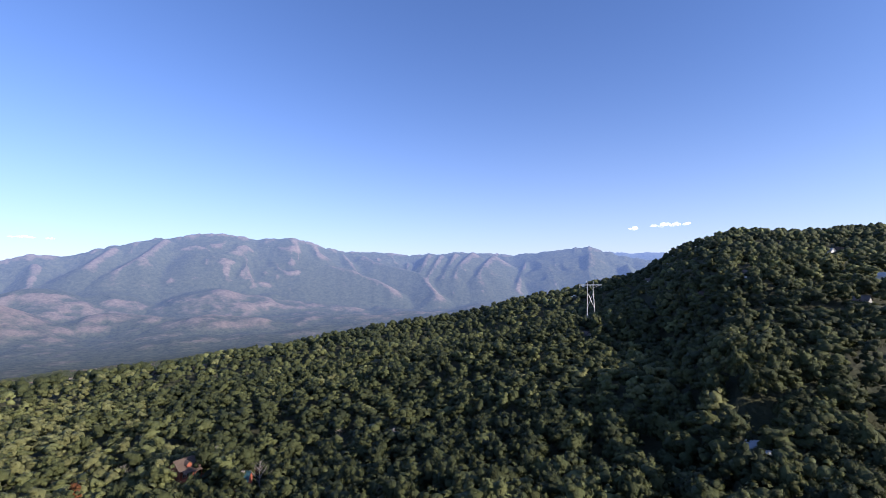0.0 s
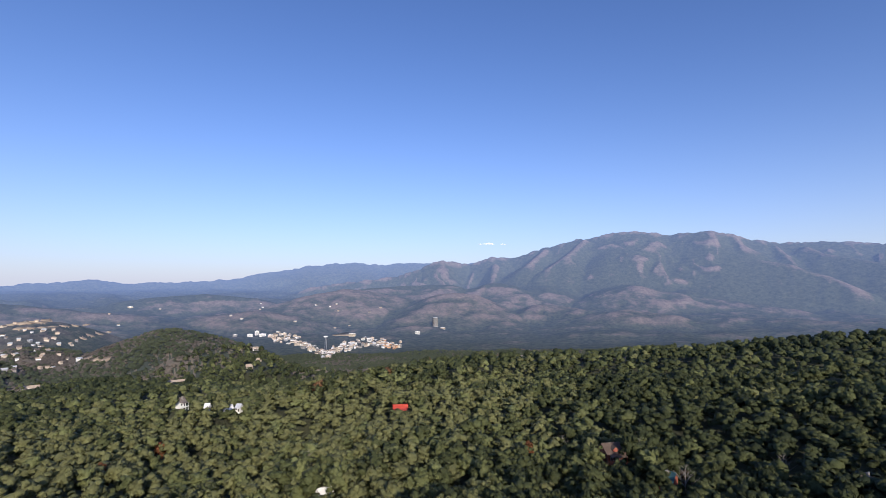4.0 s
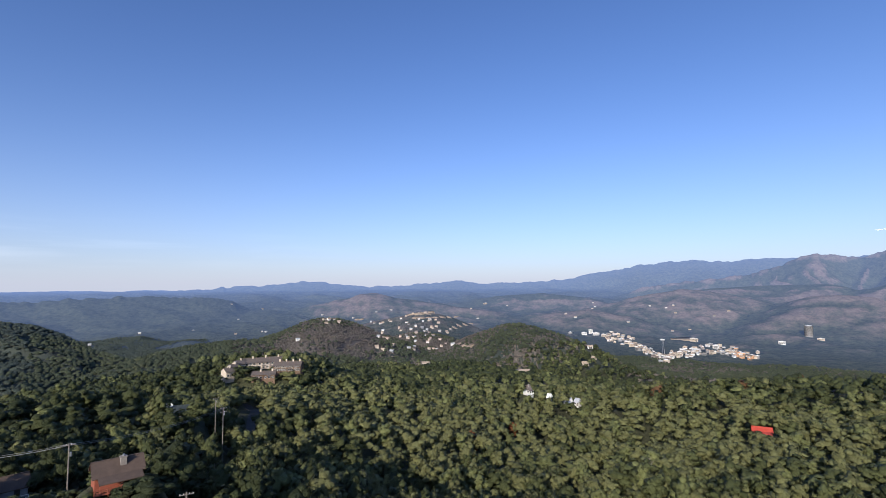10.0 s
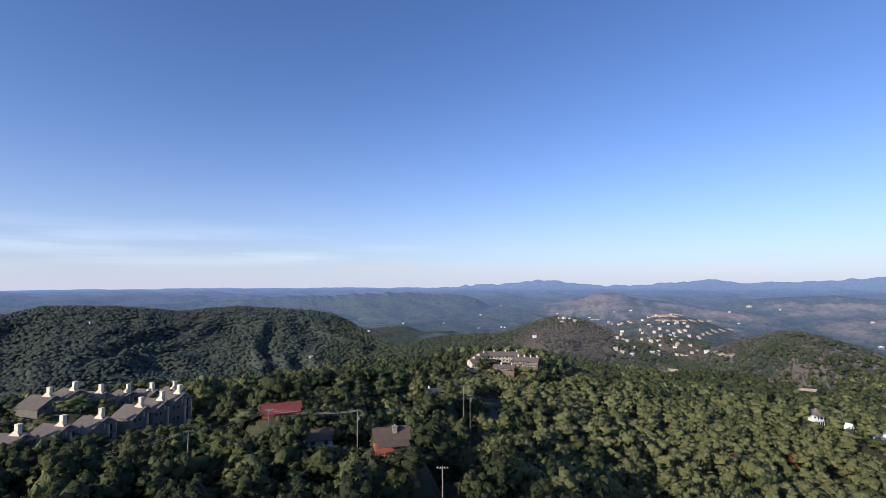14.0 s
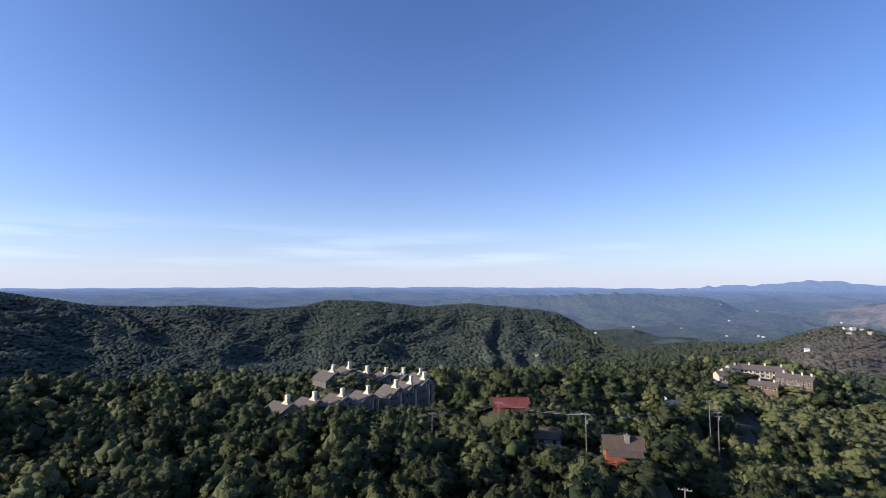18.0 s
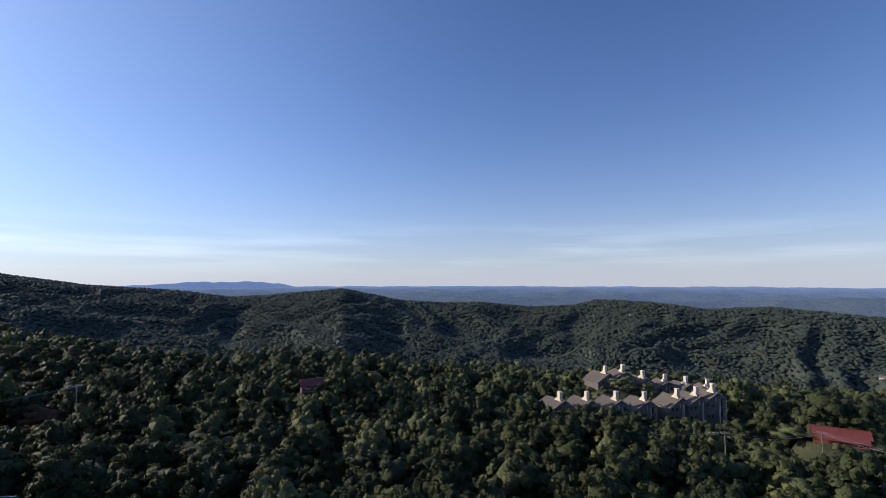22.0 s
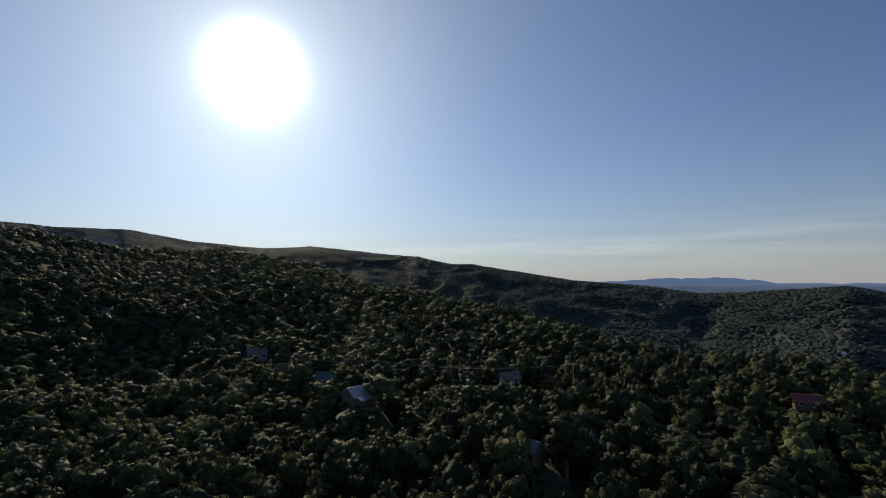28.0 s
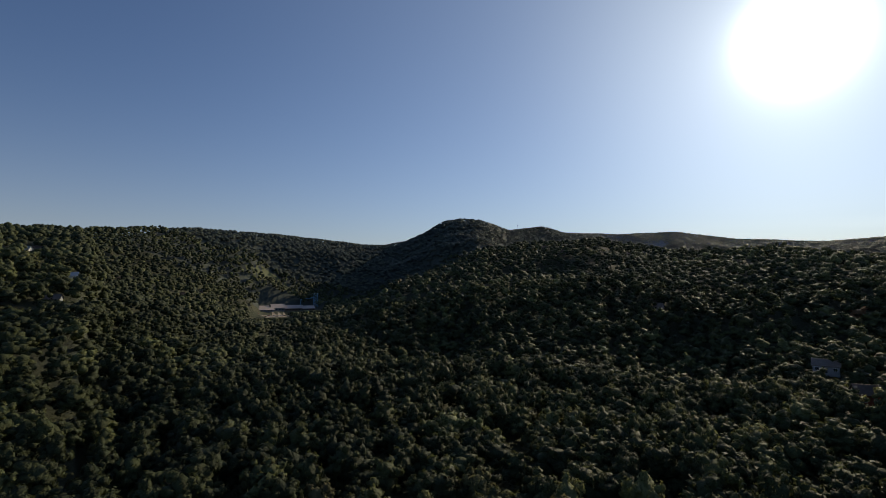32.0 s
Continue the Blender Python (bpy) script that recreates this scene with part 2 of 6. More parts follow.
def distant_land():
    """Wooded valley, foothills and mountains miles away as a backdrop, with blue haze painted on them as a glow that
    grows with the distance.
    """
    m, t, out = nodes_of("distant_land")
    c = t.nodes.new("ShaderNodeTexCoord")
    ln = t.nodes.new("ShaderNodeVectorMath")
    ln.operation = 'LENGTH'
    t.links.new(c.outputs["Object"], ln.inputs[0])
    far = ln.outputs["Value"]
    dry_sunlit = t.nodes.new("ShaderNodeAttribute")
    dry_sunlit.attribute_name = "dry_sunlit"
    patch = add_noise(t, 0.011, 7.0, rough=0.7)
    trees = add_noise(t, 0.045, 8.0, rough=0.8)
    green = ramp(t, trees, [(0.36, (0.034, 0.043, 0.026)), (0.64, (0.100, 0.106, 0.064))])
    # the lighter brown also paints in sunlight on slopes facing the sun
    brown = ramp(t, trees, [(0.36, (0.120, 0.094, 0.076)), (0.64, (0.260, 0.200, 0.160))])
    where = maths(t, 'ADD', dry_sunlit.outputs["Fac"], maths(t, 'MULTIPLY', maths(t, 'SUBTRACT', patch, 0.5), 1.3))
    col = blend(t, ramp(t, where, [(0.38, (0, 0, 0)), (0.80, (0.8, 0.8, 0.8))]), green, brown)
    b = t.nodes.new("ShaderNodeBsdfDiffuse")
    t.links.new(col, b.inputs["Color"])
    bp = t.nodes.new("ShaderNodeBump")
    bp.inputs["Distance"].default_value = 9.0
    bp.inputs["Strength"].default_value = 0.7
    t.links.new(trees, bp.inputs["Height"])
    t.links.new(bp.outputs[0], b.inputs["Normal"])
    # blue haze painted as emission on the land, stronger further out
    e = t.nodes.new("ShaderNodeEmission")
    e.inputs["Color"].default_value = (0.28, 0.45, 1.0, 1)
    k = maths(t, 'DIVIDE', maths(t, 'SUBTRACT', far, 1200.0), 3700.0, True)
    t.links.new(maths(t, 'ADD', maths(t, 'MULTIPLY', maths(t, 'POWER', k, 0.7), HAZE_EMISSION * 0.62), maths(t, 'MULTIPLY', maths(t, 'POWER', k, 8.0), HAZE_EMISSION * 0.6)), e.inputs["Strength"])
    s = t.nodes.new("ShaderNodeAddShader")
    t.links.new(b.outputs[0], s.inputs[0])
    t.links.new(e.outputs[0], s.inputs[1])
    t.links.new(s.outputs[0], out.inputs["Surface"])
    return m


HAZE_EMISSION = 0.44
M_FLOOR = forest_floor()
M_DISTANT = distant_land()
# floor of the far woods, darkened to stand in for shade between crowns
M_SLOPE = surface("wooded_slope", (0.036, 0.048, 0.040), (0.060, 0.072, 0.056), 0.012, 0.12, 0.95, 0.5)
M_SCRUB = surface("dry_scrub", (0.105, 0.090, 0.074), (0.175, 0.148, 0.122), 0.03, 0.4, 0.95, 0.4)
M_GRASS = surface("meadow_grass", (0.07, 0.085, 0.03), (0.13, 0.135, 0.05), 0.05, 1.2, 0.9, 0.05)
M_SOIL = surface("bare_soil", (0.26, 0.20, 0.14), (0.42, 0.34, 0.26), 0.1, 1.5, 0.95, 0.05)
M_ROAD = surface("asphalt", (0.045, 0.045, 0.045), (0.075, 0.073, 0.07), 0.3, 30.0, 0.9, 0.01)
ROOF = {
    "condo_roof": surface("weathered_brown_condo_shingle", (0.095, 0.076, 0.065), (0.16, 0.132, 0.113), 0.8, 9.0, 0.9, 0.02),
    "brown_shingle": surface("brown_shingle", (0.075, 0.05, 0.038), (0.125, 0.088, 0.068), 0.8, 9.0, 0.9, 0.02),
    "grey_shingle": surface("grey_shingle", (0.13, 0.105, 0.09), (0.20, 0.165, 0.145), 0.8, 9.0, 0.9, 0.02),
    "red_metal": surface("red_metal_roof", (0.17, 0.042, 0.034), (0.25, 0.066, 0.050), 0.5, 12.0, 0.45, 0.004),
    "bright_red": surface("bright_red_roof", (0.40, 0.05, 0.032), (0.52, 0.08, 0.045), 0.5, 12.0, 0.45, 0.004),
    "green_metal": surface("green_metal_roof", (0.035, 0.045, 0.042), (0.06, 0.07, 0.066), 0.5, 12.0, 0.45, 0.004),
    "teal_metal": surface("teal_metal_roof", (0.025, 0.075, 0.085), (0.045, 0.115, 0.125), 0.5, 12.0, 0.45, 0.004),
    "white_metal": surface("white_metal_roof", (0.62, 0.60, 0.57), (0.78, 0.77, 0.74), 0.5, 12.0, 0.5, 0.004),
    "pale_metal": surface("pale_metal_roof", (0.38, 0.40, 0.43), (0.52, 0.54, 0.56), 0.5, 12.0, 0.4, 0.004),
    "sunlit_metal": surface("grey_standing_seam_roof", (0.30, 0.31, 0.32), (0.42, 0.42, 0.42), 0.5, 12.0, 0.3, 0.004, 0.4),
    "tan_roof": surface("tan_roof", (0.36, 0.28, 0.21), (0.50, 0.40, 0.31), 0.5, 12.0, 0.8, 0.01),
    "lodge_roof": surface("pinkish_lodge_roof", (0.42, 0.33, 0.29), (0.56, 0.46, 0.40), 0.2, 6.0, 0.7, 0.01),
}
WALL = {
    "red_log": surface("red_stained_log", (0.24, 0.065, 0.04), (0.36, 0.11, 0.06), 1.5, 14.0, 0.75, 0.02),
    "brown_log": surface("brown_log", (0.13, 0.08, 0.05), (0.22, 0.14, 0.09), 1.5, 14.0, 0.8, 0.02),
    "grey_siding": surface("grey_siding", (0.22, 0.22, 0.225), (0.32, 0.315, 0.31), 1.0, 14.0, 0.8, 0.01),
    "white_paint": surface("white_paint", (0.66, 0.65, 0.62), (0.82, 0.81, 0.78), 0.7, 20.0, 0.6, 0.004),
    "tan_paint": surface("tan_paint", (0.50, 0.42, 0.33), (0.62, 0.54, 0.44), 0.7, 20.0, 0.7, 0.004),
    "orange_paint": surface("orange_paint", (0.55, 0.30, 0.16), (0.66, 0.40, 0.24), 0.7, 20.0, 0.7, 0.004),
    # the condo walls' shade is put into this dark colour; sunlit parts get stucco
    "condo_siding": surface("shaded_condo_siding", (0.12, 0.106, 0.090), (0.185, 0.165, 0.140), 0.8, 10.0, 0.85, 0.01),
    "condo_stucco": surface("pale_condo_stucco", (0.66, 0.54, 0.40), (0.78, 0.66, 0.51), 0.6, 16.0, 0.85, 0.006),
}
M_GLASS = surface("dark_window_glass", (0.015, 0.018, 0.022), (0.03, 0.034, 0.04), 0.5, 2.0, 0.15, 0.0005)
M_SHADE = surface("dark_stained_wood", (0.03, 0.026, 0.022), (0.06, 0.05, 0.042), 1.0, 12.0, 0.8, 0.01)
M_TRIM = surface("white_trim", (0.62, 0.61, 0.58), (0.76, 0.75, 0.72), 1.0, 20.0, 0.6, 0.003)
M_POLE = surface("weathered_pole_wood", (0.16, 0.14, 0.12), (0.28, 0.25, 0.22), 1.2, 16.0, 0.9, 0.01)
M_STEEL = surface("galvanised_steel", (0.34, 0.35, 0.36), (0.48, 0.49, 0.50), 0.8, 12.0, 0.45, 0.002, 0.7)
M_WIRE = surface("wire", (0.22, 0.22, 0.22), (0.34, 0.34, 0.34), 1.0, 12.0, 0.5, 0.001, 0.3)
M_STONE = surface("chimney_stone", (0.22, 0.19, 0.16), (0.34, 0.30, 0.26), 2.0, 9.0, 0.9, 0.03)
M_BLUE = surface("blue_painted_steel", (0.10, 0.28, 0.45), (0.16, 0.38, 0.56), 0.8, 12.0, 0.5, 0.002)


# ---------------------------------------------------------------- ground: bearings, rings and ridges
def hash2(ix, iy, seed):
    h = (ix * 374761393 + iy * 668265263 + seed * 974634777) & 0x7fffffff
    h = ((h ^ (h >> 13)) * 1274126177) & 0x7fffffff
    return ((h ^ (h >> 16)) & 0xffff) / 65535.0


def vnoise(x, y, seed=0):
    ix, iy = np.floor(x).astype(np.int64), np.floor(y).astype(np.int64)
    fx, fy = x - ix, y - iy
    fx, fy = fx * fx * (3 - 2 * fx), fy * fy * (3 - 2 * fy)
    a, b = hash2(ix, iy, seed), hash2(ix + 1, iy, seed)
    c, d = hash2(ix, iy + 1, seed), hash2(ix + 1, iy + 1, seed)
    return (a * (1 - fx) + b * fx) * (1 - fy) + (c * (1 - fx) + d * fx) * fy


def fbm(x, y, seed=0, octaves=4):
    out, amp = 0 * x, 0.5
    for k in range(octaves):
        out = out + amp * (vnoise(x, y, seed + k) * 2 - 1)
        x, y, amp = x * 2.03 + 17, y * 2.03 - 9, amp * 0.5
    return out


# height of the treetops against the camera, ring by ring round the hill on which the camera hovers
KNOTS = [0, 20, 35, 50, 65, 90, 103, 117, 130, 150, 170, 190, 205, 220, 235, 250, 265, 280, 295, 303, 310, 325, 342]
RINGS = [
    (0, [-36] * 23),
    (100, [-45, -48, -48, -50, -50, -46, -42, -40, -38, -37, -36, -35, -35, -35, -36, -37, -37, -37, -38, -38, -40, -42, -42]),
    (180, [-60, -66, -70, -73, -76, -72, -55, -46, -43, -39, -38, -33, -34, -36, -38, -38, -37, -37, -38, -40, -44, -52, -54]),
    (300, [-57, -70, -78, -84, -92, -86, -62, -56, -50, -46, -46, -34, -30, -28, -37, -38, -38, -40, -40, -42, -34, -30, -40]),
    (450, [-46, -64, -76, -88, -106, -96, -68, -75, -80, -85, -85, -75, -45, -18, -16, -18, -18, -30, -42, -48, -22, -10, -22]),
    (650, [-40, -72, -100, -115, -122, -110, -106, -118, -120, -128, -130, -125, -100, -60, 15, 30, 40, 5, -46, -64, 10, 44, 4]),
    (900, [-90, -125, -150, -160, -160, -146, -152, -166, -168, -165, -170, -165, -150, -120, -30, 0, 20, -30, -48, -62, 40, 40, -50]),
    (1300, [-150, -180, -205, -215, -212, -196, -196, -196, -190, -190, -200, -200, -190, -170, -80, -40, -10, -20, -30, 10, 20, 0, -120]),
    (1900, [-190, -215, -232, -238, -232, -214, -216, -216, -205, -195, -200, -200, -190, -160, -60, 0, 20, 40, 40, 30, 20, -40, -160]),
    (2700, [-185, -205, -225, -232, -222, -212, -212, -208, -195, -170, -160, -150, -140, -120, -40, 0, 40, 60, 60, 40, 20, -40, -150]),
    (3600, [-165, -170, -170, -165, -160, -158, -158, -155, -140, -115, -105, -98, -95, -90, -30, 0, 40, 60, 60, 40, 20, -40, -140]),
    (4900, [-60, -55, -55, -55, -55, -55, -58, -58, -52, -50, -50, -52, -52, -52, -20, 0, 40, 60, 60, 40, 20, -20, -60]),
]
# ridge: knots of (bearing, rise in degrees as seen from the camera, distance), slope in front, slope behind, rounding, spur height
RIDGES = {
    "home ridge": ([(-43, 5.34, 700), (-37, 5.4, 700), (-31, 5.6, 690), (-26, 3.9, 680), (-22, 1.6, 660), (-16.7, 0.3, 630), (-1, -3.0, 600), (20, -6.3, 540), (28, -7.2, 520),
                    (42, -7.9, 500), (47, -8.6, 480), (51, -9.0, 460), (54.5, -9.4, 450), (59, -10.0, 430), (64.5, -11.2, 410), (70, -13.4, 390)], 0.22, 0.42, 45, 0),
    "condo ridge": ([(117, -9.3, 300), (124, -9.3, 270), (132, -9.4, 255), (137, -10.0, 245), (151, -9.8, 240), (159, -9.9, 240), (167, -9.0, 250), (171, -8.85, 255), (180, -7.0, 260),
                     (185, -6.9, 260), (193, -7.1, 250), (202, -6.2, 265), (206, -4.9, 290), (211, -3.4, 340), (217, -2.2, 400), (222, -1.8, 430)], 0.12, 0.45, 25, 0),
    "sunlit hill": ([(219, -2.0, 420), (226.6, -0.4, 470), (232, 0.6, 510), (235.7, 2.4, 560), (244.5, 3.75, 620), (255, 3.6, 650), (262, 5.1, 700), (270, 4.7, 700), (275.7, 4.2, 680),
                     (279, 2.3, 620), (286, 0.2, 560), (288, -1.4, 520), (290, -3.1, 500)], 0.25, 0.4, 30, 0),
    "north ridge": ([(112, -8.4, 1050), (117, -7.5, 1150), (120.1, -6.3, 1250), (122.7, -4.5, 1350), (124.7, -3.55, 1380), (127, -3.15, 1400), (130, -2.9, 1400), (135, -2.5, 1450), (140.5, -2.87, 1450), (146, -2.2, 1450), (151.5, -2.0, 1500),
                     (154, -2.66, 1500), (159, -2.94, 1500), (165, -2.36, 1500), (169, -2.48, 1500), (174, -2.2, 1500), (178.8, -1.2, 1500), (181, -0.77, 1500), (184.3, -1.08, 1550), (188.5, -1.45, 1600),
                     (193, -1.65, 1650), (198, -0.88, 1700), (206, -0.25, 1750), (213.2, 0.94, 1800), (217.5, 1.68, 1800), (221, 1.72, 1800), (224, 2.55, 1850)], 0.26, 0.4, 40, 26),
    "west ridge": ([(219, 1.5, 1900), (224, 2.55, 1900), (230.6, 3.2, 1950), (236.4, 3.72, 2000), (241.3, 3.4, 2050), (249, 4.0, 2100), (254, 4.9, 2150), (260, 4.85, 2150), (266, 5.2, 2150), (270, 4.5, 2150)], 0.3, 0.4, 40, 22),
    "round knob": ([(262, 4.9, 1500), (265.8, 5.25, 1450), (268.3, 6.1, 1450), (272.3, 5.7, 1350), (274.3, 6.5, 1280), (276, 7.0, 1250), (278, 7.15, 1250), (280, 6.8, 1250), (282.2, 5.6, 1250), (284.5, 4.5, 1250), (287, 4.0, 1250), (289.7, 4.05, 1250), (298.7, 5.0, 1200),
                    (308, 5.55, 1050), (319, 5.3, 850), (323, 5.2, 800), (330, 5.0, 760)], 0.45, 0.4, 40, 22),
    "great mountain": ([(-30, 1.0, 4300), (-23.3, 2.2, 4300), (-19.8, 3.0, 4300), (-17, 3.94, 4250), (-12.4, 3.53, 4250), (-8.4, 3.14, 4300), (-3.8, 3.58, 4300), (1.6, 3.42, 4300), (4.5, 3.22, 4300), (8.2, 3.7, 4300),
                        (11.4, 3.55, 4250), (14.5, 4.29, 4200), (17.5, 5.2, 4150), (21.1, 4.93, 4200), (24.2, 5.33, 4200), (26.2, 5.37, 4200), (28.1, 5.14, 4200), (32.1, 4.39, 4250), (34.8, 3.66, 4250), (38.2, 2.72, 4250),
                        (40.9, 2.72, 4250), (43.6, 1.84, 4250), (46.6, 2.43, 4100), (48.8, 1.68, 4100), (52.7, 0.4, 4100), (57, -0.1, 4100), (62, -0.8, 4100)], 0.66, 0.5, 20, 28),
    "blue range": ([(40, 2.0, 4780), (47.5, 2.02, 4780), (52.4, 2.05, 4780), (54, 1.78, 4780), (57, 2.13, 4780), (62.4, 1.66, 4780), (67.4, 0.75, 4780), (70, 0.2, 4780), (74.3, -0.1, 4780), (80, -0.25, 4780), (83.1, 0.09, 4780),
                    (86.1, -0.15, 4780), (90.4, -0.48, 4780), (93.6, -0.52, 4780), (97.5, -0.11, 4780), (99, 0.17, 4780), (101, 0.17, 4780), (104.2, -0.22, 4780), (108.2, -0.40, 4780), (116, -1.0, 4780)], 0.6, 0.5, 20, 0),
    "far back range": ([(-34, 2.6, 4800), (-25, 3.01, 4800), (-22, 3.16, 4800), (-19, 3.24, 4800), (-14, 2.8, 4800)], 0.8, 0.5, 20, 0),
    "table mountain": ([(183, -1.3, 4800), (184.1, -1.2, 4800), (187.4, -0.34, 4800), (189.7, -0.01, 4800), (192, -0.02, 4800), (196.2, -0.07, 4800), (202.1, -0.44, 4800), (206, -0.8, 4800)], 0.8, 0.5, 10, 0),
    "low hills": ([(108, -1.9, 3300), (111, -1.52, 3300), (117.4, -1.21, 3300), (121.2, -1.3, 3300), (126.6, -1.55, 3300), (134.8, -2.0, 3300), (137, -2.6, 3300)], 0.3, 0.4, 30, 0),
    "burnt spur": ([(82, -6.4, 1250), (79.5, -5.6, 1250), (77.3, -4.9, 1220), (75.5, -4.85, 1180), (73.5, -5.3, 1120), (70, -6.3, 1030), (67.2, -7.2, 950), (64.7, -8.3, 860), (62, -9.6, 760), (59, -10.8, 680)], 0.2, 0.34, 30, 12),
    "villa hump": ([(105, -6.0, 1250), (103, -5.4, 1280), (100.4, -4.25, 1320), (98.5, -3.95, 1340), (96.7, -4.05, 1340), (94.1, -4.85, 1330), (91.5, -6.0, 1300), (88, -7.3, 1260)], 0.17, 0.3, 40, 14),
    "villa hill": ([(95, -5.0, 1850), (92.5, -4.3, 1860), (90.1, -3.9, 1870), (87.3, -3.4, 1880), (85, -3.6, 1880), (83.5, -4.0, 1870), (80.5, -5.2, 1830)], 0.15, 0.3, 40, 16),
    "green shoulder": ([(126, -10.4, 850), (122.9, -9.1, 950), (120.9, -8.45, 1020), (116.4, -7.2, 1120), (112.4, -6.4, 1200), (107, -6.05, 1230), (103, -6.3, 1230), (100, -7.0, 1200)], 0.13, 0.4, 40, 10),
    "condo knoll": ([(98, -8.0, 520), (102, -7.2, 510), (106, -6.7, 500), (110, -7.1, 480), (114, -8.1, 440), (118, -9.0, 400)], 0.12, 0.3, 20, 0),
}
# ribs of the great mountain: bearing and rise of points down each crest
RIBS = [
    [(26.2, 5.2), (26.8, 3.8), (25.9, 2.6), (24.6, 1.6), (24.0, 0.8)], [(27.0, 3.8), (29.2, 2.2), (30.5, 1.0)], [(30.1, 4.7), (32.1, 2.9), (34.2, 1.5)], [(34.5, 3.7), (36.2, 2.2)],
    [(17.7, 5.1), (16.3, 3.6), (15.2, 2.8), (13.5, 2.1), (11.8, 1.8), (10.5, 1.5), (9.5, 0.9), (7.9, 0.4), (6.2, -0.5)],
]
SIDE_RIBS = [
    [(17.7, 5.0), (18.4, 3.3), (19.3, 1.8), (20.3, 0.3)], [(16.9, 3.3), (17.2, 2.0), (17.7, 1.0)], [(15.4, 4.8), (14.6, 3.6), (13.7, 2.6)], [(14.6, 2.5), (15.2, 1.4), (15.9, 0.1)],
    [(12.9, 2.0), (13.4, 0.8), (13.8, -0.5)], [(11.0, 1.5), (10.9, 0.5), (11.3, -1.0)], [(11.8, 3.4), (11.0, 2.5), (10.4, 1.6)],
]
EAST_RIBS = [
    [(9.4, 3.2), (8.1, 2.5), (6.1, 2.0), (4.0, 1.5), (2.7, 1.1), (1.8, 0.0), (0.8, -1.2)], [(1.7, 3.4), (2.2, 2.3), (2.7, 1.2)], [(0.2, 3.3), (1.1, 2.0), (2.0, 0.4)],
    [(-1.5, 3.5), (-0.8, 2.2), (-0.1, 0.9)], [(-3.5, 3.6), (-2.0, 2.2), (-1.4, 0.9)], [(-6.0, 3.2), (-5.0, 2.2), (-4.2, 1.0)],
]
# rounded foothills round the town: crest lines of (bearing, distance, rise)
HILLS = [
    [(65, 3000, -2.5), (60.5, 3050, -1.4), (58.1, 3100, -0.95), (55.7, 3100, -1.15), (52.6, 3050, -1.8), (50, 3000, -2.8)], [(56, 3400, -1.0), (51, 3450, -0.6), (46, 3500, -0.5)],
    [(49.4, 2800, -3.6), (47.5, 2850, -2.45), (46, 2850, -1.6), (44.9, 2850, -1.5), (42.9, 2800, -2.4), (40.9, 2750, -3.4), (37.5, 2700, -4.2)],
    [(43, 3450, -0.9), (40.5, 3450, -0.3), (38, 3350, -1.4), (35.9, 3250, -2.3)],
    [(37.2, 3500, -1.2), (34.7, 3500, -0.75), (33, 3400, -2.3)],
    [(27.5, 3450, -1.2), (25.3, 3400, -0.45), (21.5, 3350, -1.3), (18, 3300, -2.2)],
    [(27.5, 2650, -3.5), (25.7, 2650, -3.2), (22.3, 2600, -3.6), (19, 2550, -4.4), (16.1, 2500, -5.2)],
    [(36.5, 2850, -3.2), (34.7, 2850, -2.8), (31.7, 2800, -3.1), (29.1, 2700, -4.4)],
    [(56.7, 3250, -1.6), (56.6, 2850, -3.1), (53.1, 2700, -4.4)],
    [(56.6, 2850, -3.1), (59.2, 2750, -4.1)],
    [(50.5, 3200, -1.7), (49.6, 2950, -3.0), (48.0, 2800, -4.2)],
    [(19.4, 3450, -1.1), (15.7, 3350, -2.2), (11, 3250, -2.8)],
    [(17, 2350, -5.3), (14, 2350, -4.85), (10, 2350, -5.3)],
    [(99, 3200, -2.5), (96, 3150, -1.9), (92.7, 3100, -1.25), (90, 3050, -1.9), (86, 3000, -2.5), (80, 2800, -3.4)],
    [(78, 3500, -1.7), (73, 3500, -1.4), (68, 3400, -1.9), (65, 3250, -2.8)],
    [(72, 2700, -3.7), (68, 2650, -3.3), (64.5, 2600, -3.9)],
]
TREE = 19.0                                  # drop from planned treetops to near ground, set so crowns fit the camera's skyline
NA = 1440
G_AZ = np.arange(NA) * 360.0 / NA


def spacing_out(near, mid, far):
    """Distances of rings: growing steps close by, even ones over the valley and the mountains."""
    return np.concatenate([20.0 * 45.0 ** (np.arange(near) / near), np.linspace(900, 2300, mid, endpoint=False), np.linspace(2300, 4900, far)])


G_R = spacing_out(210, 100, 150)
NR = len(G_R)


def smooth_az(values, width):
    k = np.exp(-0.5 * (np.arange(-60, 61) * 0.25 / width) ** 2)
    return np.convolve(np.concatenate([values[-60:], values, values[:60]]), k / k.sum(), "valid")


def spot(az, r):
    bx, by = bearing(az)
    return bx * r, by * r


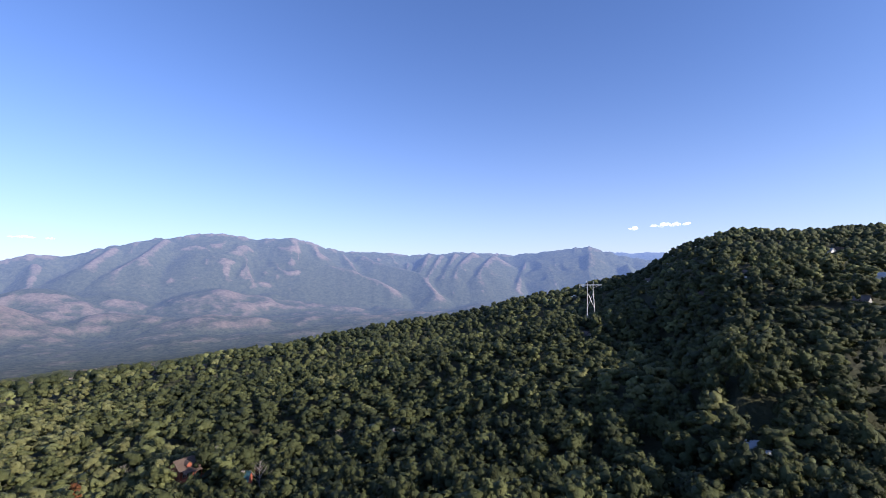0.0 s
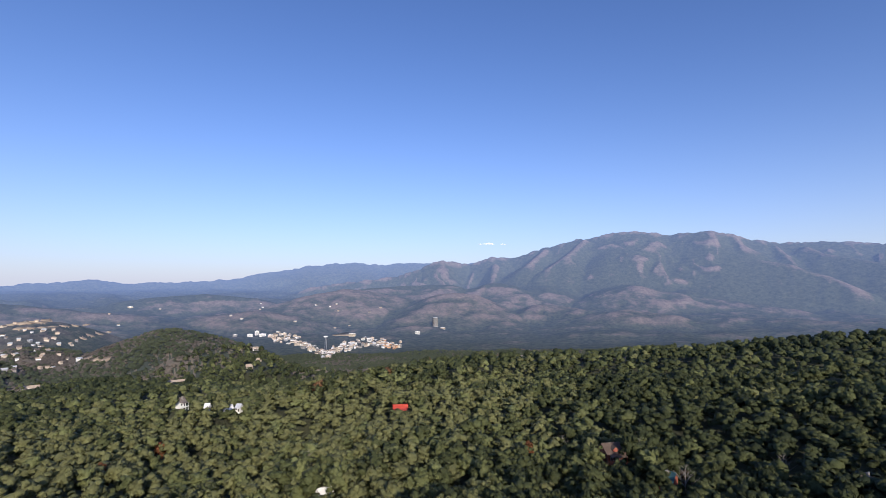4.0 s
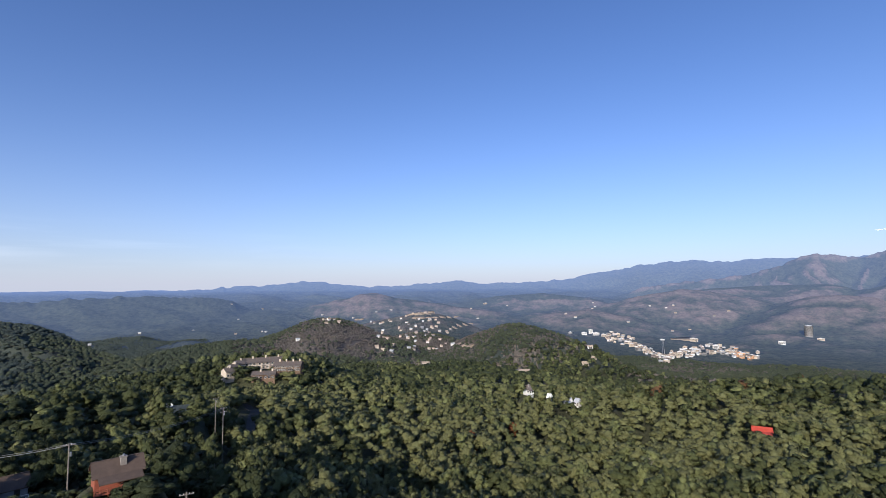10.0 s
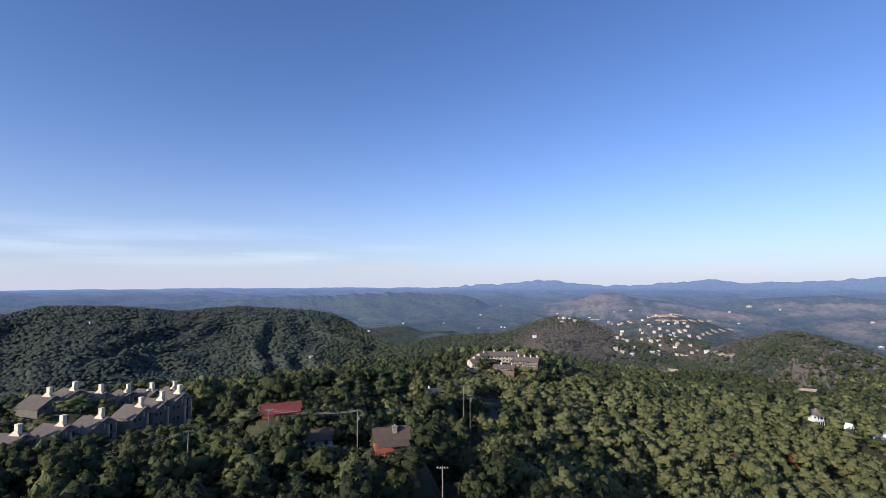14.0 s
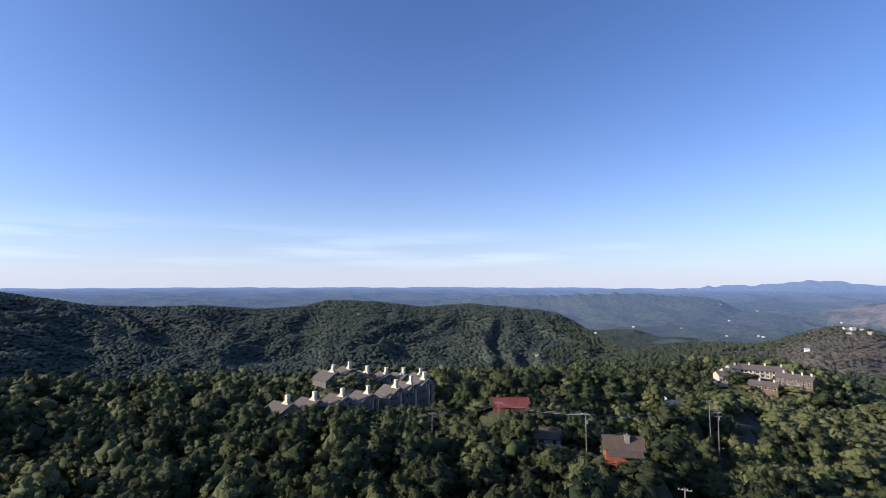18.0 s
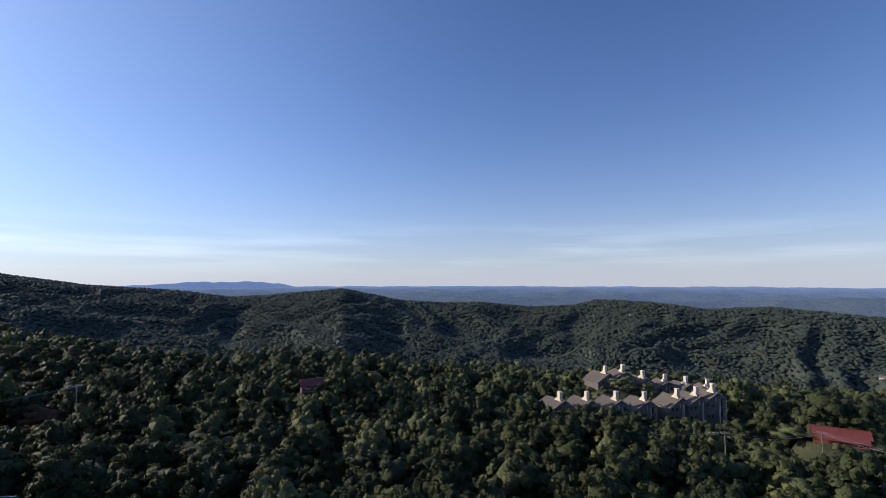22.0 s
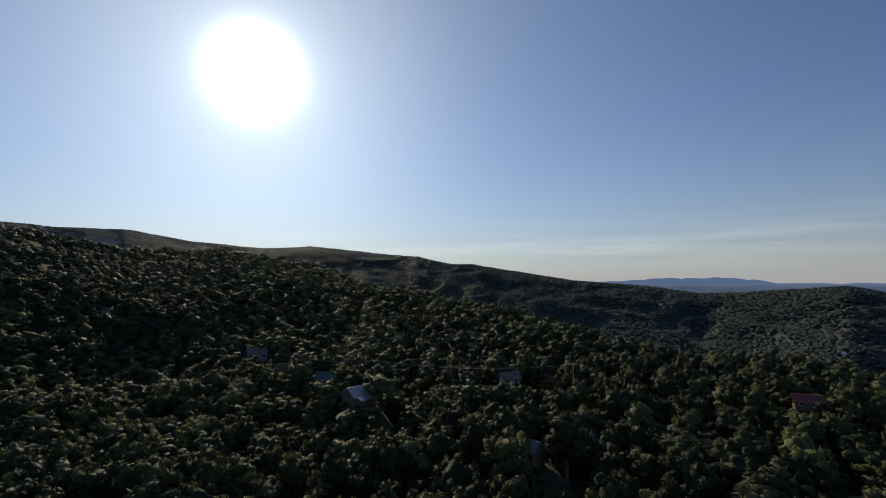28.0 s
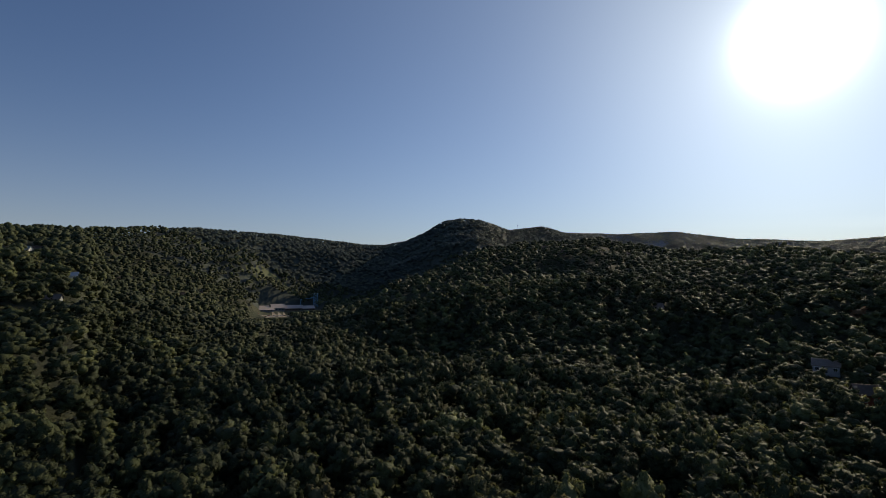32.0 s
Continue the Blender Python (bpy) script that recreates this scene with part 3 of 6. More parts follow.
def ribs_of(X, Y, here, zc):
    """Sharp ribs running down the face of the great mountain, first those placed to fit the camera's view, then smaller
    random ones between them.
    """
    rng = np.random.default_rng(12)
    ribs = []
    for line in RIBS + SIDE_RIBS + EAST_RIBS:
        top = line[0][1]
        pts = [(a, 3520.0 + 640.0 * (e + 1.0) / (max(top, 3.4) + 1.0), e) for a, e in line]
        ribs += [(*p, *q, 0.62) for p, q in zip(pts, pts[1:])]
    az = -21.0
    while az < 46:
        top = float(np.interp(az % 360, G_AZ, zc))
        r0, r1, shift = 4150 + rng.uniform(-60, 10), rng.uniform(3560, 3750), rng.uniform(-1.8, 1.8)
        e0 = math.degrees(math.atan((top - rng.uniform(50, 130)) / r0))
        e1 = math.degrees(math.atan(rng.uniform(-110, -40) / r1))
        mid = (az + shift * .5 + rng.uniform(-.5, .5), (r0 + r1) / 2, (e0 * .44 + e1 * .56))
        ribs += [(az, r0, e0, *mid, 0.8), (*mid, az + shift, r1, e1, 0.8)]
        az += rng.uniform(2.6, 4.6)
    out = np.full(X.shape, -999.0)
    for a0, r0, e0, a1, r1, e1, steep in ribs:
        p, q = np.array(spot(a0, r0)), np.array(spot(a1, r1))
        z0, z1 = r0 * math.tan(radians(e0)), r1 * math.tan(radians(e1))
        d = q - p
        u = np.clip(((X - p[0]) * d[0] + (Y - p[1]) * d[1]) / (d @ d), 0, 1)
        g = np.hypot(X - p[0] - u * d[0], Y - p[1] - u * d[1])
        out = np.maximum(out, z0 + (z1 - z0) * u - steep * (np.sqrt(g * g + 36.0) - 6.0))
    return out


def hills_of(X, Y):
    """Rounded foothills with gullied flanks."""
    out = np.full(X.shape, -999.0)
    rough = fbm(X / 150.0, Y / 150.0, 301, 4)
    for line in HILLS:
        for (a0, r0, e0), (a1, r1, e1) in zip(line, line[1:]):
            p, q = np.array(spot(a0, r0)), np.array(spot(a1, r1))
            z0, z1 = r0 * math.tan(radians(e0)), r1 * math.tan(radians(e1))
            d = q - p
            u = np.clip(((X - p[0]) * d[0] + (Y - p[1]) * d[1]) / (d @ d), 0, 1)
            g = np.hypot(X - p[0] - u * d[0], Y - p[1] - u * d[1])
            out = np.maximum(out, z0 + (z1 - z0) * u - 0.36 * (np.sqrt(g * g + 3600.0) - 60.0) + rough * np.clip(g / 120.0, 0.15, 1) * 26.0)
    return out


def relief():
    az = np.array(KNOTS + [360.0])
    rows = [smooth_az(np.interp(G_AZ, az, np.array(v + v[:1], float)), 4.0) for _, v in RINGS]
    table = np.array(rows)
    radii = np.array([r for r, _ in RINGS], float)
    z = np.array([np.interp(G_R, radii, table[:, i]) for i in range(NA)])
    k = np.exp(-0.5 * (np.arange(-12, 13) / 5.0) ** 2)
    pad = np.concatenate([np.repeat(z[:, :1], 12, 1), z, np.repeat(z[:, -1:], 12, 1)], 1)
    z = np.array([np.convolve(row, k / k.sum(), "valid") for row in pad])
    A, R = np.meshgrid(np.radians(G_AZ), G_R, indexing="ij")
    X, Y = -np.sin(A) * R, np.cos(A) * R
    z += fbm(X / 130.0, Y / 130.0, 3, 4) * np.clip(R / 120.0, 0, 1) * (7.0 + 5.0 * np.clip((R - 260) / 200, 0, 1))
    wild = np.clip((R - 1500) / 900, 0, 1) * np.clip((4700 - R) / 500, 0, 1)
    z += (np.abs(fbm(X / 420.0, Y / 420.0, 11, 4)) * -70.0 + 12.0) * wild
    calm = np.ones(z.shape)
    for n, (line, front, behind, soft, spur) in enumerate(RIDGES.values()):
        line = sorted(line)
        a = np.array([p[0] for p in line], float)
        here = (G_AZ - a[0] + 20) % 360 + a[0] - 20
        off = np.maximum(a[0] - here, 0) + np.maximum(here - a[-1], 0)
        rc = np.interp(here, a, [p[2] for p in line])
        zc = np.interp(here, a, [p[2] * math.tan(radians(p[1])) for p in line]) - rc * np.radians(off) * (2.0 if spur == 0 and rc.mean() < 1000 else 0.5)
        d = G_R[None, :] - rc[:, None]
        w = np.where(d < 0, front, behind)
        calm = np.minimum(calm, np.clip(np.abs(d) / 110.0 + off[:, None] * 0.1, 0, 1))
        fall = w * (np.sqrt(d * d + soft * soft) - soft)
        crest = zc[:, None] - fall
        if rc.mean() > 2400:
            jag = fbm(here * 1.3, 0 * here, 200 + n, 4) * 16.0 + fbm(here * 5.0, 0 * here, 230 + n, 3) * (9.0 if n == 6 else 3.5)
            crest = crest + jag[:, None] * np.exp(-(d / 90.0) ** 2) + fbm(X / 260.0, Y / 260.0, 260 + n, 4) * 46.0 * np.clip(np.abs(d) / 220.0, 0, 1)
        if spur:
            wob = fbm(X / 300.0, Y / 300.0, 40 + n, 3) * 3.0
            length = rc[:, None].mean() * np.radians(1.0)
            s1 = np.abs(fbm(here[:, None] * length / max(spur * 2.2, 150.0) + wob, d / max(spur * 4.5, 260.0), 60 + n, 2)) * 2.6
            depth = np.clip(-d / 180.0, 0, 1) * np.exp(-np.maximum(-d - 420.0, 0) / 250.0)
            crest = crest - spur * depth * np.clip(s1, 0, 1.3) + spur * 0.25 * depth
        if n == 6:
            crest = np.maximum(crest, ribs_of(X, Y, here, zc))
        k = 6.0 if rc.mean() < 900 else 14.0
        z = np.maximum(z, crest) + k * np.exp(-np.abs(z - crest) / k) * 0.25
    z += (5.0 - 26.0 * np.abs(fbm(X / 150.0, Y / 150.0, 411, 2))) * calm * np.clip((R - 130) / 120, 0, 1) * np.clip((1100 - R) / 300, 0.2, 1)
    hills = hills_of(X, Y)
    z = np.maximum(z, hills) + 18.0 * np.exp(-np.abs(z - hills) / 18.0) * 0.25
    z -= np.interp(R, [0.0, 940.0, 1060.0, 2000.0, 2300.0], [TREE, TREE, 7.0, 6.0, 0.0])
    return z + CZ


G_Z = relief()


def ground(x, y, field=None):
    """Height of the ground (or another field of the plan) at places x, y (arrays or numbers)."""
    G = G_Z if field is None else field
    x, y = np.asarray(x, float), np.asarray(y, float)
    a = (np.degrees(np.arctan2(-x, y)) % 360) / 360.0 * NA
    r = np.clip(np.interp(np.hypot(x, y), G_R, np.arange(NR)), 0, NR - 1.001)
    i, j = np.floor(a).astype(int), np.floor(r).astype(int)
    fa, fr = a - i, r - j
    i0, i1 = i % NA, (i + 1) % NA
    return (G[i0, j] * (1 - fr) + G[i0, j + 1] * fr) * (1 - fa) + (G[i1, j] * (1 - fr) + G[i1, j + 1] * fr) * fa


def dry_and_sunlit():
    """How brown and thin the far woods are: on the crests of ribs and spurs, over the burnt country round the town,
    and, as painted sunlight, on slopes leaning to the sun.
    """
    pad = np.concatenate([G_Z[-12:], G_Z, G_Z[:12]], 0)
    k = np.ones(9) / 9.0
    soft = np.apply_along_axis(lambda v: np.convolve(v, k, "same"), 0, pad)[12:-12]
    soft = np.apply_along_axis(lambda v: np.convolve(np.pad(v, 4, "edge"), k, "valid"), 1, soft)
    crest = np.clip((G_Z - soft) / 9.0, -0.6, 1.0)
    A, R = np.meshgrid(G_AZ, G_R, indexing="ij")
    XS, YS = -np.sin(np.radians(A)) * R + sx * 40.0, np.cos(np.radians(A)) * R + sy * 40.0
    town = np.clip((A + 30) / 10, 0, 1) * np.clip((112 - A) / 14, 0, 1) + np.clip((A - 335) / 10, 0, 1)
    # slopes leaning to the sun turn lighter and browner: sunlight put into the colour
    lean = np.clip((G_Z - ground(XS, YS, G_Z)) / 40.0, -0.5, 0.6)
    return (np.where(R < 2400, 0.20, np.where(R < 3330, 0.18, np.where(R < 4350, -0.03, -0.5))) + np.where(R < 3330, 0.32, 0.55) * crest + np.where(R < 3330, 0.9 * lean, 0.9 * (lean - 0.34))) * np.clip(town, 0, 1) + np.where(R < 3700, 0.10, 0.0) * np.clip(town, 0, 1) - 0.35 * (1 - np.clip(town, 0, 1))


G_DRY_SUNLIT = dry_and_sunlit()


# lots: bearing, distance, floor height, radius of the level ground, radius kept free of trees
LOTS = []


def lot(az, r, rise, height, level, free=None, sight=0.35):
    """Level a lot so that a building of that height has its top at the given rise, and keep the view to it clear."""
    x, y = spot(az, r)
    z0 = CZ + r * math.tan(radians(rise)) - height
    reach = level + 14.0
    A, R = np.radians(G_AZ), G_R
    lo, hi = np.searchsorted(G_R, r - reach), np.searchsorted(G_R, r + reach)
    px = -np.sin(A)[:, None] * R[None, lo:hi]
    py = np.cos(A)[:, None] * R[None, lo:hi]
    d = np.hypot(px - x, py - y)
    w = np.clip((reach - d) / 14.0, 0, 1)
    w = w * w * (3 - 2 * w)
    G_Z[:, lo:hi] = G_Z[:, lo:hi] * (1 - w) + (z0 - 0.15) * w
    LOTS.append((x, y, az, r, z0, level if free is None else free, height, sight))
    return x, y, z0


# ---------------------------------------------------------------- building helpers
def mesh_object(name, verts, tris, materials, index=None, tint=None, nrm=None):
    """One mesh from arrays of corners and triangles."""
    me = bpy.data.meshes.new(name)
    n, f = len(verts), len(tris)
    me.vertices.add(n)
    me.vertices.foreach_set("co", np.asarray(verts, np.float32).ravel())
    me.loops.add(3 * f)
    me.loops.foreach_set("vertex_index", np.asarray(tris, np.int32).ravel())
    me.polygons.add(f)
    me.polygons.foreach_set("loop_start", np.arange(0, 3 * f, 3, dtype=np.int32))
    if index is not None:
        me.polygons.foreach_set("material_index", np.asarray(index, np.int32))
    for m in materials:
        me.materials.append(m)
    if tint is not None:
        me.attributes.new("tint", 'FLOAT', 'POINT').data.foreach_set("value", np.asarray(tint, np.float32))
    if nrm is not None:
        me.attributes.new("nrm", 'FLOAT_VECTOR', 'POINT').data.foreach_set("vector", np.asarray(nrm, np.float32).ravel())
    me.update(calc_edges=True)
    return me


def box(bm, x0, y0, z0, x1, y1, z1):
    v = [bm.verts.new(p) for p in ((x0, y0, z0), (x1, y0, z0), (x1, y1, z0), (x0, y1, z0), (x0, y0, z1), (x1, y0, z1), (x1, y1, z1), (x0, y1, z1))]
    for q in ((3, 2, 1, 0), (4, 5, 6, 7), (0, 1, 5, 4), (1, 2, 6, 5), (2, 3, 7, 6), (3, 0, 4, 7)):
        bm.faces.new([v[k] for k in q])


def prism(bm, outline, a, b, axis="x"):
    """A solid from an outline of (u, z) drawn along x (or y) from a to b."""
    def put(u, z, s):
        return bm.verts.new((s, u, z) if axis == "x" else (u, s, z))
    one, two = [put(u, z, a) for u, z in outline], [put(u, z, b) for u, z in outline]
    n = len(outline)
    bm.faces.new(one[::-1])
    bm.faces.new(two)
    for k in range(n):
        bm.faces.new((one[k], one[(k + 1) % n], two[(k + 1) % n], two[k]))


def tube(bm, a, b, r0, r1, sides=6):
    a, b = Vector(a), Vector(b)
    q = (b - a).to_track_quat("Z", "Y")
    rings = []
    for c, r in ((a, r0), (b, r1)):
        rings.append([bm.verts.new(c + q @ Vector((r * math.cos(2 * math.pi * k / sides), r * math.sin(2 * math.pi * k / sides), 0))) for k in range(sides)])
    for k in range(sides):
        bm.faces.new((rings[0][k], rings[0][(k + 1) % sides], rings[1][(k + 1) % sides], rings[1][k]))
    bm.faces.new(rings[0][::-1])
    bm.faces.new(rings[1])


def part(name, bm, material, parent, label="", smooth=False):
    bmesh.ops.recalc_face_normals(bm, faces=bm.faces[:])
    me = bpy.data.meshes.new(name)
    bm.to_mesh(me)
    bm.free()
    me.materials.append(material)
    if smooth:
        me.polygons.foreach_set("use_smooth", [True] * len(me.polygons))
    ob = new(name, me)
    ob.parent = parent
    return tagged(ob, label)


def thing(name, label, category, m, group=""):
    ob = new(name)
    ob.matrix_world = m
    ob.empty_display_size = 0.5
    return tagged(ob, label, category, group)


def solid(name, boxes, material, parent, label=""):
    bm = bmesh.new()
    for b in boxes:
        box(bm, *b)
    return part(name, bm, material, parent, label)


# ---------------------------------------------------------------- plan of the lots
def meet(az, rise, lift=6.0, start=150.0):
    """Distance at which a sight line of that rise comes down on the land, lift metres over the ground."""
    r = np.arange(start, 4600.0, 4.0)
    bx, by = bearing(az)
    z = ground(bx * r, by * r) + lift
    hit = np.nonzero(z >= CZ + r * math.tan(radians(rise)))[0]
    return float(r[hit[0]]) if len(hit) else None


CONDOS = [(155.24, 192, -12.51), (152.31, 196, -12.32), (149.22, 199, -12.1), (146.33, 203, -11.92), (143.13, 208, -11.33), (141.35, 211, -10.95), (139.83, 214, -10.48)]
CONDO_H = [8.0, 8.0, 8.5, 10.0, 13.0, 14.0, 15.0]
condo_at = [lot(a, r, e, h, 6.5, 5.6, 0.5 if h < 9.5 else 0.22) for (a, r, e), h in zip(CONDOS, CONDO_H)]
BACK_CONDOS = [(150.34, 232, -9.47), (148.62, 234, -9.21), (146.49, 238, -9.7), (144.4, 240, -9.95), (142.3, 242, -10.0), (140.4, 244, -10.1)]
back_at = [lot(a, r, e, 9.0, 6.0, 6.0, 0.5) for a, r, e in BACK_CONDOS]
# long buildings on the knoll: bearing, distance, rise of the ridge, width, depth, height, turn, wall, units
UPPER_CONDOS = [(104.85, 434, -8.1, 30.0, 11.0, 8.5, 4, "tan_paint", 3), (102.15, 412, -8.65, 21.0, 11.0, 7.5, -14, "brown_log", 4), (104.7, 402, -9.55, 17.0, 9.0, 5.5, -10, "brown_log", 2),
                (107.3, 428, -8.25, 7.0, 8.0, 7.0, 30, "tan_paint", 1), (107.85, 420, -8.6, 6.5, 8.0, 7.0, 30, "tan_paint", 1), (108.4, 412, -8.95, 6.5, 8.0, 7.0, 30, "tan_paint", 1)]
upper_at = [lot(u[0], u[1], u[2], u[5], u[3] * 0.5, u[3] * 0.40, 0.5) for u in UPPER_CONDOS]

# name, bearing, distance, rise of the ridge, height, (width, depth), turn, roof, wall, extras
HOUSES = [
    ("red_cabin", 118.0, 126, -16.3, 4.8, (8.4, 5.4), 8, "brown_shingle", "red_log", "deck chimney"),
    ("red_roof_house", 130.2, 186, -13.1, 3.5, (13.0, 4.2), 8, "red_metal", "red_log", "deck"),
    ("grey_workshop", 126.1, 150, -16.1, 4.5, (7.4, 7.0), 4, "brown_shingle", "grey_siding", "rail"),
    ("green_roof_house", 112.6, 232, -12.3, 4.6, (9.0, 8.0), -10, "green_metal", "grey_siding", "dishes"),
    ("red_roof_cabin", 51.6, 342, -14.1, 4.2, (9.6, 4.6), 6, "bright_red", "brown_log", "deck"),
    ("white_house", 60.1, 202, -22.0, 5.5, (5.0, 5.0), 25, "white_metal", "white_paint", ""),
    ("brown_roof_cabin", 27.8, 242, -17.3, 7.5, (8.5, 9.0), 30, "brown_shingle", "red_log", "deck dormer"),
    ("teal_roof_cabin", 22.2, 216, -19.3, 6.0, (6.0, 6.0), -20, "teal_metal", "red_log", "deck chimney"),
    ("blue_roof_house", 6.1, 236, -16.5, 5.5, (6.0, 6.0), 30, "grey_shingle", "grey_siding", "chimney"),
    ("white_cottage", -32.6, 196, -15.3, 6.0, (7.0, 7.0), 15, "pale_metal", "white_paint", ""),
    ("white_villa", 70.3, 404, -13.0, 6.5, (5.5, 5.0), 20, "white_metal", "white_paint", "deck chimney"),
    ("white_villa", 69.2, 410, -13.0, 5.5, (3.6, 4.5), -35, "pale_metal", "white_paint", ""),
    ("white_villa", 72.3, 398, -12.65, 5.5, (2.8, 4.0), -20, "white_metal", "white_paint", ""),
    ("pale_villa", 74.8, 440, -11.8, 7.0, (5.0, 5.0), 40, "grey_shingle", "white_paint", "deck chimney"),
    ("long_pavilion", 75.3, 590, -10.05, 4.0, (21.0, 9.0), 5, "tan_roof", "brown_log", ""),
    ("hill_villa", 68.3, 720, -9.0, 6.0, (10.0, 7.0), 10, "tan_roof", "tan_paint", "deck"),
    ("hill_villa", 67.3, 780, -8.4, 5.5, (7.0, 6.0), -30, "tan_roof", "tan_paint", "deck"),
    ("hill_villa", 67.7, 930, -7.2, 5.5, (9.0, 6.0), 15, "tan_roof", "white_paint", ""),
    ("tan_roof_house", 86.8, 610, -9.25, 6.0, (21.0, 10.0), -8, "tan_roof", "tan_paint", ""),
    ("shed_roof_house", 230.9, 160, -12.2, 5.2, (7.6, 6.5), 38, "sunlit_metal", "brown_log", "deck"),
    ("brown_house", 238.6, 232, -9.35, 6.5, (12.0, 8.0), 15, "brown_shingle", "red_log", "chimney"),
    ("teal_roof_house", 234.2, 216, -10.5, 6.0, (10.0, 8.0), -10, "teal_metal", "brown_log", ""),
    ("grey_roof_house", 241.9, 292, -7.45, 6.0, (10.0, 8.0), 0, "grey_shingle", "grey_siding", ""),
    ("blue_roof_cabin", 211.2, 112, -17.9, 5.0, (5.5, 5.0), -35, "teal_metal", "brown_log", ""),
    ("red_brown_house", 184.2, 190, -10.9, 4.0, (7.5, 5.0), 10, "red_metal", "brown_log", ""),
    ("grey_roof_house", 213.2, 196, -10.8, 4.4, (7.0, 5.0), 20, "grey_shingle", "grey_siding", ""),
]
HOUSES = [(*h[:2], meet(h[1], h[3], h[4] + 8.0, 450.0) or h[2], *h[3:]) if h[0] in ("hill_villa", "long_pavilion", "tan_roof_house") else h for h in HOUSES]
house_at = [lot(h[1], h[2], h[3], h[4], max(h[5]) * 0.55, max(h[5]) * 0.5, 0.08 if h[0] in ("red_cabin", "grey_workshop") else -0.15 if h[0] == "shed_roof_house" else 0.2 if h[0] == "red_roof_cabin" else 0.42 if h[0] == "red_roof_house" else 0.9 if h[0] in ("red_brown_house", "blue_roof_cabin", "green_roof_house") else 0.55) for h in HOUSES]

# houses whose distance follows from the slope they stand on: bearing, rise, width
SLOPE_HOUSES = [(-32.3, 1.0, 11), (-39.6, 2.9, 9), (-38.9, 2.85, 8), (-34.6, 4.95, 15), (-42.1, 0.55, 12), (-16.2, -5.7, 13), (-23.0, 0.2, 9), (-28.0, -1.2, 8), (37.4, -8.7, 14), (40.2, -8.7, 10),
                (259.0, 2.85, 12), (268.2, 3.7, 10), (266.0, 3.2, 9), (256.0, -2.8, 12), (250.5, -1.9, 9), (319.0, -1.5, 14), (314.0, 0.2, 10), (308.5, -1.5, 9), (306.8, -1.4, 8), (147.9, -3.75, 9),
                (181.4, -6.9, 7), (127.1, -8.3, 11), (120.6, -5.7, 12), (116.6, -4.9, 14)]
slope_at = []
for a, e, w in SLOPE_HOUSES:
    rr = meet(a, e, 7.0)
    if rr and rr < 2400:
        w *= 0.72 if a < 245 else 0.5
        slope_at.append((a, rr, w, lot(a, rr, e + 0.1, 5.5, w * 0.5, w * 0.5, 0.55)))

# poles: bearing, distance, rise of the top, height, turn, crossarms, whether a transformer hangs on it
POLES = {"A": (121.8, 141, -14.32, 11.0, -10, 1, True), "B": (108.75, 205, -12.95, 12.0, 20, 2, True), "B2": (109.49, 214, -11.9, 13.0, 35, 1, False), "C": (139.3, 160, -14.85, 12.0, 10, 1, False),
         "D": (112.0, 106, -20.4, 12.0, 0, 1, False), "E": (229.0, 188, -9.35, 12.0, -20, 1, True), "F": (131.5, 172, -13.6, 11.0, 5, 1, False), "G": (206.0, 186, -9.6, 11.0, 5, 1, False)}
for a, r, e, *_ in POLES.values():
    LOTS.append((*spot(a, r), a, r, CZ + r * math.tan(radians(e)) - 9.0, 4.5, 9.0, 0.5))

# the town, the villas on the burnt hill and the strewn houses: each with bearing, place, size and paint
rs = random.Random(5)
SETTLED = []


def settle(kind, az, rise, w, d, h, roof, wall, gable, far=4200.0):
    r = meet(az, rise, h * 0.6, 900.0)
    if r is None or r > far:
        return
    x, y = spot(az, r)
    SETTLED.append((kind, az, r, x, y, w, d, h, roof, wall, gable, rs.uniform(-45, 45)))


TOWN = [(66.0, -6.2), (64.5, -6.5), (63.2, -6.9), (62.0, -7.5), (60.8, -8.2), (59.8, -8.3), (58.6, -7.7), (57.2, -7.4), (55.6, -7.2), (54.2, -7.2), (53.0, -7.5), (51.6, -7.4)]
for k in range(190):
    u = rs.uniform(0, len(TOWN) - 1.001)
    i = int(u)
    az = TOWN[i][0] + (TOWN[i + 1][0] - TOWN[i][0]) * (u - i)
    rise = TOWN[i][1] + (TOWN[i + 1][1] - TOWN[i][1]) * (u - i) + rs.triangular(-.5, .7, 0.0)
    wall = "orange_paint" if 51.3 < az < 53.6 and rs.random() < .6 else rs.choice(["white_paint", "tan_paint", "tan_paint", "grey_siding"])
    settle("town_building", az, rise, rs.uniform(6, 15), rs.uniform(7, 11), rs.uniform(4.5, 8.5), rs.choice(["white_metal", "pale_metal", "tan_roof", "grey_shingle", "tan_roof"]), wall, rs.random() < .4)
for az, rise, w, h, wall in ((57.2, -6.25, 36, 15, "tan_paint"), (55.2, -6.85, 24, 16, "white_paint"), (49.6, -6.1, 30, 11, "white_paint"), (67.6, -5.7, 20, 20, "white_paint"), (67.0, -5.95, 34, 12, "white_paint"),
                             (68.3, -5.95, 26, 10, "white_paint"), (69.8, -5.9, 20, 8, "grey_siding"), (46.6, -5.6, 30, 7, "tan_paint"), (79.5, -2.6, 34, 6, "tan_paint"), (66.2, -6.1, 24, 12, "tan_paint")):
    settle("town_hotel", az, rise, w * 0.75, 13.0, h * 0.8, "white_metal", wall, False)
